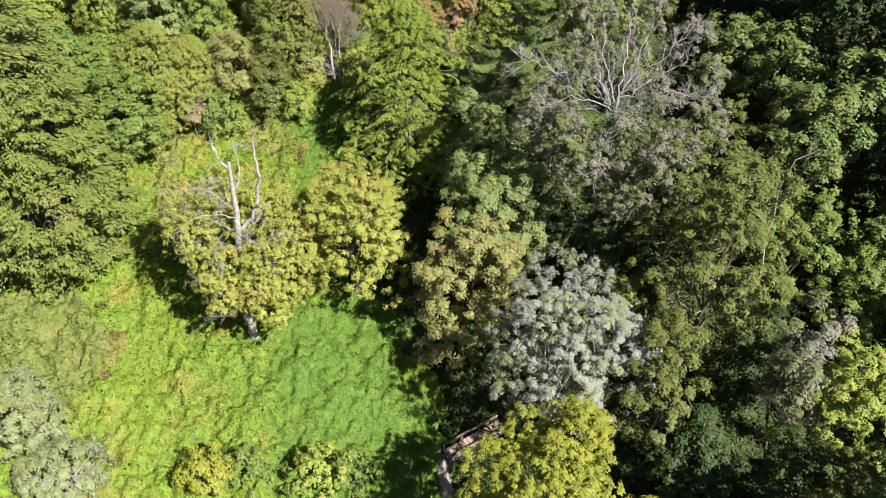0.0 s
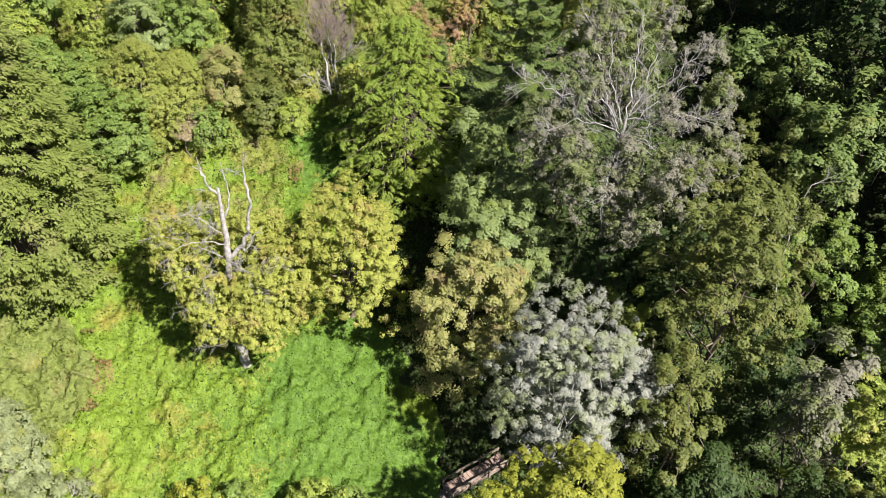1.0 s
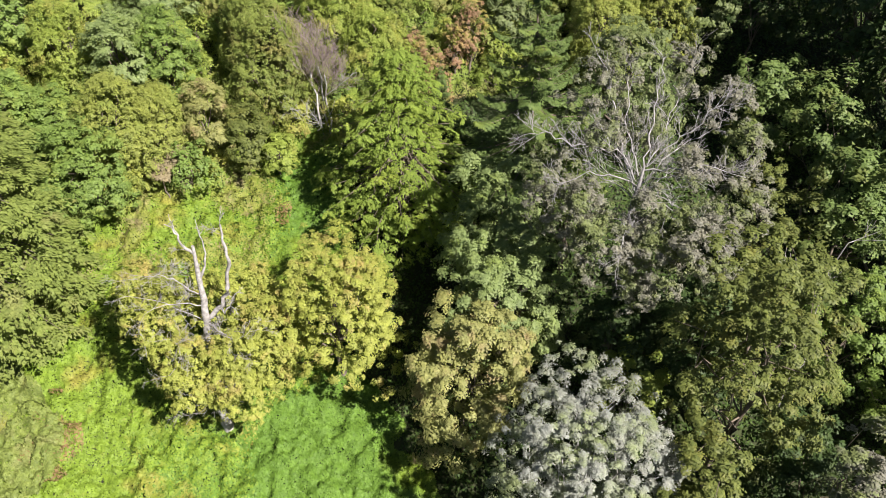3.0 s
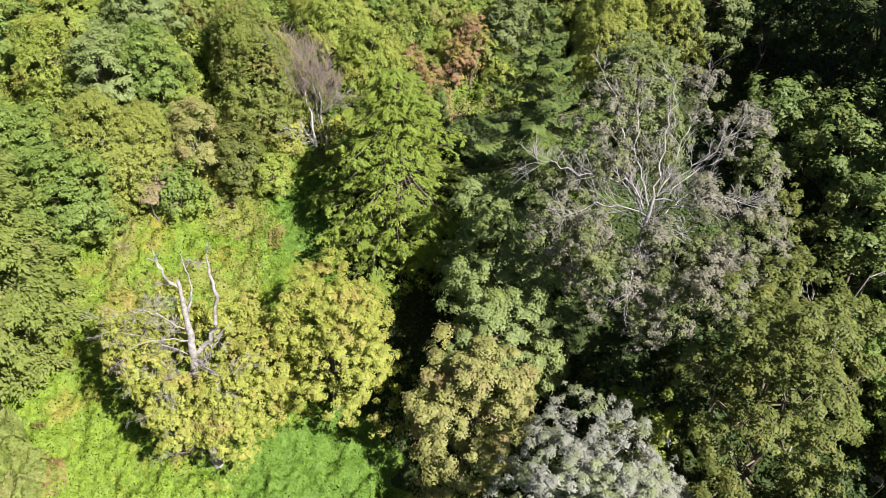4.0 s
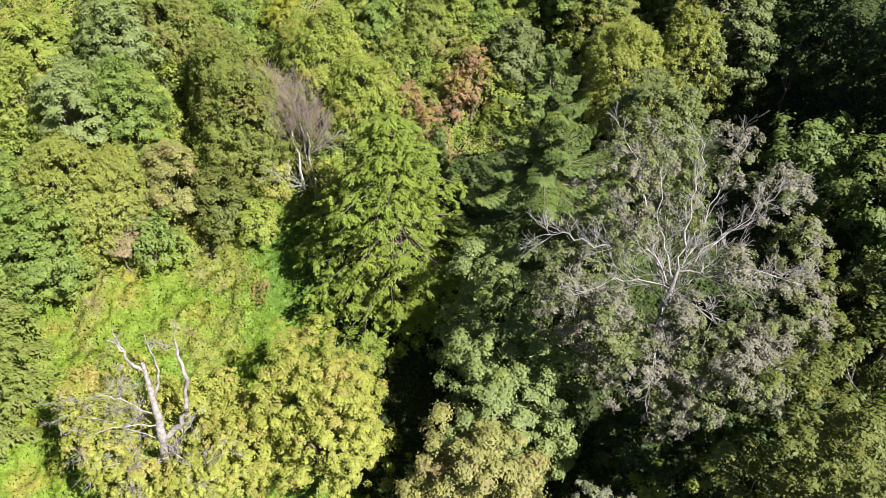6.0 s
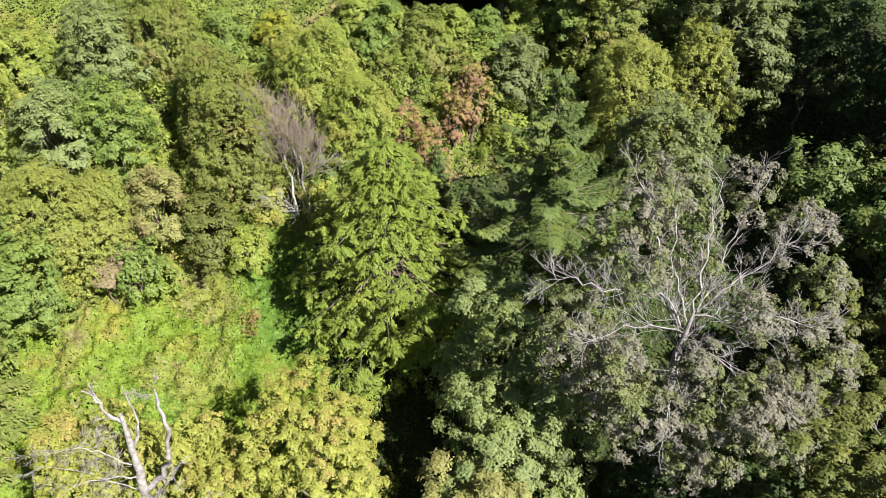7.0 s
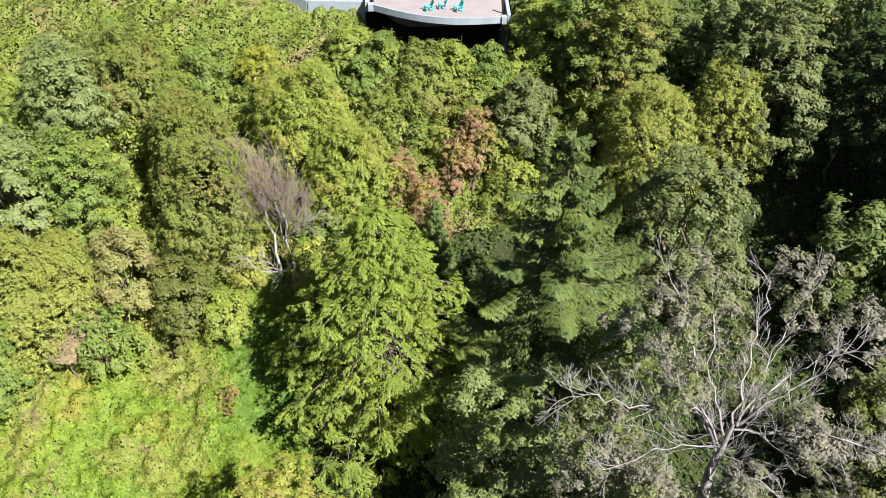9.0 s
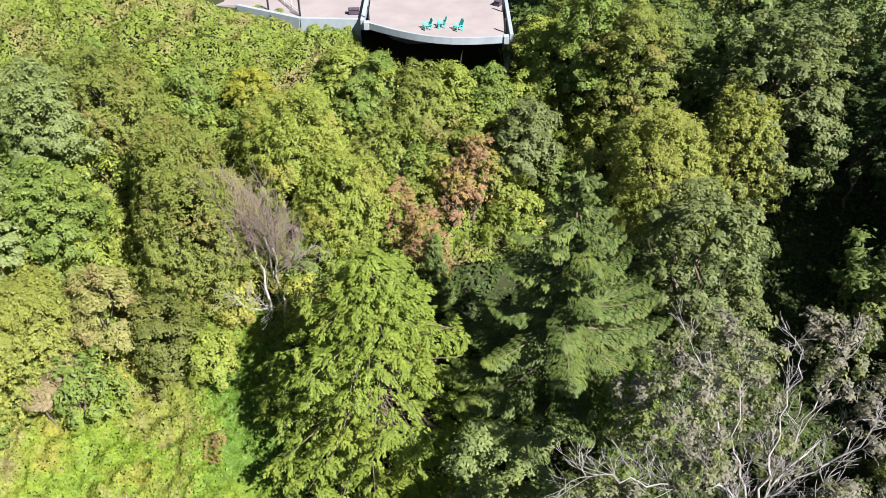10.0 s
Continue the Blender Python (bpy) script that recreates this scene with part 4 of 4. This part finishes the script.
wood("green_shrub", -7.3, 27.8, 2.6, 2.2, "yellow_green", "low yellow-green bush in the clearing", 0.05)
wood("green_shrub", -5.1, 28.0, 2.0, 1.5, "green", "low green bush in the clearing", 0.05)
wood("yellow_tree", 4.6, 22.0, 12.6, 3.6, "yellow", "tall rounded tree with bright yellow-green leaves", 0.4)
wood("yellow_sapling", 9.6, 22.6, 6.2, 1.3, "yellow", "yellow-leaved sapling in the hollow", 0.2)
wood("green_shrub", -3.2, 67.2, 3.9, 1.5, "green", "green shrub below the deck's edge", 0.03)
wood("green_shrub", -1.0, 66.7, 3.7, 1.5, "olive", "olive shrub below the deck's edge", 0.03)
wood("green_shrub", 1.0, 66.4, 3.9, 1.5, "yellow_green", "yellow-green shrub below the deck's edge", 0.03)
wood("green_shrub", 3.0, 66.4, 3.9, 1.5, "green", "green shrub below the deck's edge", 0.03)
wood("green_shrub", 5.2, 67.4, 2.6, 1.5, "yellow_green", "yellow-green shrub below the deck's corner", 0.03)
wood("green_shrub", -5.2, 68.8, 2.0, 1.4, "yellow_green", "yellow-green shrub below the deck's corner", 0.03)
wood("green_tree", -27.0, 51.0, 8.0, 3.2, "green", "green tree beside the tall hemlock", 0.08)
wood("green_tree", -30.5, 54.5, 8.0, 3.2, "yellow_green", "yellow-green tree on the upper slope", 0.08)
wood("green_tree", -29.5, 60.5, 7.0, 3.0, "green", "green tree on the upper slope", 0.08)
wood("green_shrub", -25.6, 62.5, 4.5, 2.6, "yellow_green", "yellow-green shrub on the upper slope", 0.05)
# More mostly unseen trees, added as shadow casters for the forest and the hollow.
wood("forest_tree", 37.0, 36.0, 16.0, 4.6, "shade_green", "tall dark green tree in the forest beyond, placed to shade the slope", 0.12)
wood("forest_tree", 36.0, 44.0, 15.0, 4.6, "shade_green", "tall dark green tree in the forest beyond, placed to shade the slope", 0.12)
wood("forest_tree", 34.0, 52.0, 24.0, 4.6, "shade_green", "tall dark green tree in the forest beyond, placed to shade the slope", 0.12)
wood("forest_tree", 32.0, 60.0, 22.0, 4.6, "shade_green", "tall dark green tree in the forest beyond, placed to shade the slope", 0.12)
wood("forest_tree", 24.0, 19.0, 16.0, 3.8, "forest", "tall dark green tree in the forest beyond, placed to shade the slope", 0.12)
wood("forest_tree", 25.5, 13.0, 16.0, 3.8, "forest", "tall dark green tree in the forest beyond, placed to shade the slope", 0.12)
wood("forest_tree", 17.5, 14.3, 14.5, 3.8, "forest", "tall dark green tree in the forest beyond, placed to shade the slope", 0.12)
wood("forest_tree", 20.6, 17.8, 16.5, 3.8, "forest", "tall dark green tree in the forest beyond, placed to shade the slope", 0.12)
fir("young_fir", 0.0, 56.6, 4.4, 0.95, "fir", "young fir on the slope", 61, gap=0.3, size=0.06, dense=500, wide=0.3)


# Low shrubs that fill the slope between the trees.
def slope_shrubs():
    rng = np.random.default_rng(77)
    first = []
    for k, leaf in enumerate(["yellow_green", "green", "bramble", "olive", "green", "yellow_green", "gold_green", "bramble"]):
        word = {"yellow_green": "yellow-green", "bramble": "bright yellow-green", "grey_green": "grey-green"}.get(leaf, leaf.replace("_", " "))
        first.append(broadleaf("slope_shrub", -200 - 6 * k, 60, 2.1, 1.5, leaf, "low " + word + " shrub among the slope's brambles", 200 + k, 0.02, 0.24, 0.072, 0.7, lobes=3, ragged=0.75, fill=0.45, aspect=0.5, plume=0.4, squash=1.0,
                               group="shrubs on the slope", category="shrub"))
    used = set()
    spots = []
    while len(spots) < 120:
        x, y = rng.uniform(-29, 12), rng.uniform(50, 71.6)
        if y > 67.6 and -5.2 < x < 5.4 or (y > 71 and x > -12) or (x > -1.5 and y < 59.5) or (-7 < x < 2 and y < 54.5) or (y > 67 and x < -4) or (x > -16 and y < 54) or math.hypot(x + 8.2, y - 53.6) < 2.4:
            continue
        if all((x - a) ** 2 + (y - b) ** 2 > 1.7 for a, b in spots):
            spots.append((x, y))
    for k, (x, y) in enumerate(spots):
        s = rng.uniform(0.9, 1.5)
        m = pose(x, y, float(land(x, y)) - 0.1, 0, 0, rng.uniform(0, 360))
        src = first[int(rng.integers(0, len(first)))]
        if src in used:
            src = copy_thing(src, m)
        else:
            src.matrix_basis = m
            used.add(src)
        src.scale = (s, s, s * rng.uniform(0.8, 1.2))
    for src in first:
        if src not in used:
            src.matrix_basis = pose(-24, 60, float(land(-24, 60)) - 0.1)


slope_shrubs()


# ---- terrace, deck and chairs ----
def box(bm, x0, x1, y0, y1, z0, z1, bevel=0.0):
    m = Matrix.Translation(((x0 + x1) / 2, (y0 + y1) / 2, (z0 + z1) / 2)) @ Matrix.Diagonal((x1 - x0, y1 - y0, z1 - z0, 1))
    made = bmesh.ops.create_cube(bm, size=1, matrix=m)
    if bevel:
        edges = list({e for v in made["verts"] for e in v.link_edges})
        bmesh.ops.bevel(bm, geom=edges, offset=bevel, segments=1, affect="EDGES")


def boxed(*args):
    bm = bmesh.new()
    box(bm, *args)
    return bm


def prism(outline, z0, z1):
    bm = bmesh.new()
    a = [bm.verts.new((x, y, z0)) for x, y in outline]
    b = [bm.verts.new((x, y, z1)) for x, y in outline]
    bm.faces.new(b)
    bm.faces.new(a[::-1])
    for i in range(len(a)):
        j = (i + 1) % len(a)
        bm.faces.new((a[i], a[j], b[j], b[i]))
    bmesh.ops.recalc_face_normals(bm, faces=bm.faces)
    return bm


DECK = 21.55
# front edge of the deck: an arc that swells out over the slope
ARC = [(-4.05 + 7.95 * k / 16, 70.9 - 2.0 * k / 16 - 1.05 * math.sin(math.pi * k / 16)) for k in range(17)]


def deck():
    e = tagged(new("deck"), "curved pale deck with a light fascia above the slope", "deck", kind="structure")
    part("deck_floor", prism(ARC + [(4.3, 80.0), (-4.3, 80.0)], DECK - 0.12, DECK), PAVING, e)
    front = []
    for k in range(17):
        (x0, y0), (x1, y1) = ARC[max(k - 1, 0)], ARC[min(k + 1, 16)]
        n = Vector((y1 - y0, x0 - x1)).normalized() * 0.14
        front.append((ARC[k][0] + n.x, ARC[k][1] + n.y))
    part("fascia", prism(front + ARC[::-1], DECK - 0.32, DECK + 0.08), FASCIA, e, "pale blue-grey curved fascia")
    part("corner_block", boxed(-4.28, -3.95, 70.65, 71.0, DECK - 0.36, DECK + 0.12, 0.02), FASCIA, e)
    part("corner_block", boxed(3.85, 4.15, 68.65, 69.0, DECK - 0.36, DECK + 0.12, 0.02), FASCIA, e)
    part("side_wall", boxed(-4.5, -4.25, 71.0, 80.0, DECK - 0.5, DECK + 0.14, 0.02), FASCIA, e)
    part("side_wall", boxed(4.2, 4.42, 69.0, 80.0, DECK - 0.5, DECK + 0.12, 0.02), FASCIA, e)
    for x, y in [(-4.0, 71.2), (3.95, 69.5), (4.0, 72.6)]:
        part("railing_post", boxed(x - 0.05, x + 0.05, y - 0.05, y + 0.05, DECK, DECK + 0.85, 0.01), POSTMETAL, e)
    part("foundation_wall", boxed(-4.2, 4.2, 76.2, 76.5, 16.0, DECK - 0.125), CONCRETE, e)
    part("foundation_wall", boxed(4.22, 4.4, 70.4, 76.2, 16.0, DECK - 0.505), CONCRETE, e)


deck()


def terrace():
    e = tagged(new("terrace"), "pale paved terrace with a low concrete edge", "terrace", kind="structure")
    part("paving", prism([(-30, 73.4), (-12.4, 74.4), (-8.2, 72.35), (-4.6, 72.2), (-4.6, 84), (-30, 84)], DECK - 0.9, DECK - 0.28), PAVING, e)
    edge_line = [(-12.4, 74.4), (-8.2, 72.3), (-4.6, 72.1)]
    for (x0, y0), (x1, y1) in zip(edge_line, edge_line[1:]):
        d = Vector((x1 - x0, y1 - y0)).normalized()
        n = Vector((d.y, -d.x)) * 0.25
        part("edge_wall", prism([(x0 + n.x, y0 + n.y), (x1 + n.x, y1 + n.y), (x1, y1), (x0, y0)], DECK - 2.6, DECK - 0.2), FASCIA, e)
    for x, y in [(-8.3, 72.6), (-10.4, 73.6)]:
        part("railing_post", boxed(x - 0.05, x + 0.05, y - 0.05, y + 0.05, DECK - 0.3, DECK + 0.8, 0.01), POSTMETAL, e)


terrace()


def slat(bm, x0, x1, y0, y1, z0, z1, turn):
    bmesh.ops.create_cube(bm, size=1, matrix=turn @ Matrix.Translation(((x0 + x1) / 2, (y0 + y1) / 2, (z0 + z1) / 2)) @ Matrix.Diagonal((x1 - x0, y1 - y0, z1 - z0, 1)))


def garden_chair():
    """A slatted low garden chair that faces -y."""
    e = tagged(new("garden_chair"), "turquoise slatted garden chair on the deck", "chair", "chairs on the deck")
    tilt = Matrix.Translation((0, 0.18, 0.3)) @ pose(0, 0, 0, -22, 0, 0)
    for k in range(5):
        bm = bmesh.new()
        x = -0.24 + 0.12 * k
        slat(bm, x - 0.052, x + 0.052, -0.012, 0.012, 0, 0.78 - 0.05 * abs(k - 2), tilt)
        part("back_slat", bm, TEAL, e)
    seat = Matrix.Translation((0, 0, 0.33)) @ pose(0, 0, 0, -10, 0, 0)
    for k in range(5):
        bm = bmesh.new()
        slat(bm, -0.28, 0.28, -0.36 + 0.11 * k, -0.27 + 0.11 * k, -0.012, 0.012, seat)
        part("seat_slat", bm, TEAL, e)
    for s in (-1, 1):
        part("arm", boxed(min(s * 0.3, s * 0.43), max(s * 0.3, s * 0.43), -0.42, 0.34, 0.53, 0.555, 0.008), TEAL, e)
        part("leg", boxed(s * 0.33 - 0.02, s * 0.33 + 0.02, -0.38, -0.26, 0, 0.53, 0.006), TEAL, e)
        part("leg", boxed(s * 0.33 - 0.02, s * 0.33 + 0.02, 0.2, 0.3, 0, 0.53, 0.006), TEAL, e)
    return e


first = garden_chair()
first.matrix_basis = pose(-0.5, 69.95, DECK, 0, 0, -70) @ Matrix.Diagonal((0.62, 0.62, 0.62, 1))
copy_thing(first, pose(0.33, 70.25, DECK, 0, 0, -82))
copy_thing(first, pose(1.3, 69.85, DECK, 0, 0, -62))


# ---- footbridge over the gully ----
def footbridge():
    a, b = Vector((0.25, 29.95)), Vector((3.7, 32.25))
    d = b - a
    e = new("footbridge")
    e.matrix_basis = pose((a.x + b.x) / 2, (a.y + b.y) / 2, 0.35, 0, 0, math.degrees(math.atan2(d.y, d.x)))
    tagged(e, "small weathered wooden footbridge with low rails over the gully", "footbridge")
    half = d.length / 2
    n = 15
    for k in range(n):
        x = -half + (k + 0.5) * 2 * half / n
        part("plank", boxed(x - half / n + 0.012, x + half / n - 0.012, -0.45, 0.45, 0.0, 0.05, 0.006), PLANK, e)
    for s in (-1, 1):
        part("beam", boxed(-half, half, s * 0.34 - 0.07, s * 0.34 + 0.07, -0.28, -0.005, 0.01), BEAM, e)
        part("rail", boxed(-half, half, s * 0.5 - 0.06, s * 0.5 + 0.06, 0.42, 0.5, 0.01), BEAM, e)
        for k in range(4):
            x = -half + 0.1 + k * (2 * half - 0.2) / 3
            part("rail_post", boxed(x - 0.05, x + 0.05, s * 0.5 - 0.045, s * 0.5 + 0.045, -0.2, 0.42, 0.006), BEAM, e)


footbridge()


def path():
    rng = np.random.default_rng(8)
    line = np.array([(0.3, 30.4), (0.05, 29.4), (0.2, 28.2), (0.4, 27.0), (0.2, 25.0), (0.0, 22.0)])
    verts, quads = [], []
    ts = np.linspace(0, 5, 40)
    for i, t in enumerate(ts):
        x, y = np.interp(t, np.arange(6), line[:, 0]), np.interp(t, np.arange(6), line[:, 1])
        for j in range(5):
            px, py = x + (j - 2) * 0.24 + rng.normal() * 0.04, y
            verts.append((px, py, float(land(px, py)) + 0.12 * float(bumps(px, py, 2.3)) + 0.10 - 0.05 * abs(j - 2)))
        if i:
            for j in range(4):
                q = (i - 1) * 5 + j
                quads.append((q, q + 1, q + 6, q + 5))
    tagged(new("footpath", mesh_of("footpath", verts, quads, GRAVEL, True)), "narrow pale gravel footpath to the footbridge", "path", kind="structure")


path()


# ---- small things on the terrace ----
def handrail():
    e = tagged(new("handrail"), "short white metal handrail at the terrace's edge", "handrail")
    e.matrix_basis = pose(-9.0, 73.9, DECK - 0.28, 0, 0, -58)
    part("top_rail", boxed(-1.2, 1.2, -0.03, 0.03, 0.82, 0.88, 0.008), WHITE, e)
    part("lower_rail", boxed(-1.2, 1.2, -0.02, 0.02, 0.2, 0.24, 0.006), WHITE, e)
    for x in (-1.15, 0.0, 1.15):
        part("post", boxed(x - 0.03, x + 0.03, -0.03, 0.03, 0, 0.82, 0.006), WHITE, e)


handrail()


def planter(x, y, z, turn):
    e = tagged(new("planter_box"), "small dark weathered planter box beside the wall", "planter", "planters")
    e.matrix_basis = pose(x, y, z, 0, 0, turn)
    part("body", boxed(-0.32, 0.32, -0.18, 0.18, 0.03, 0.3, 0.012), DARKBOX, e)
    part("rim", boxed(-0.35, 0.35, -0.21, 0.21, 0.3, 0.34, 0.008), DARKBOX, e)
    for sx in (-1, 1):
        part("foot", boxed(sx * 0.26 - 0.04, sx * 0.26 + 0.04, -0.14, 0.14, 0, 0.03), DARKBOX, e)


planter(-5.05, 72.95, DECK - 0.28, 5)
planter(3.85, 73.7, DECK, 60)


def shed():
    e = tagged(new("garden_shed"), "dark boarded garden shed at the end of the terrace", "shed")
    e.matrix_basis = pose(-26.6, 75.2, DECK - 0.28)
    part("wall", boxed(-1.9, 1.9, -1.4, 1.4, 0, 2.2), SIDING, e)
    for k in range(19):
        part("board", boxed(-1.9 + 0.2 * k, -1.72 + 0.2 * k, -1.43, -1.402, 0.02, 2.18), SIDING, e)
    part("roof", boxed(-2.1, 2.1, -1.65, 1.65, 2.2, 2.32, 0.02), SIDING, e)


shed()
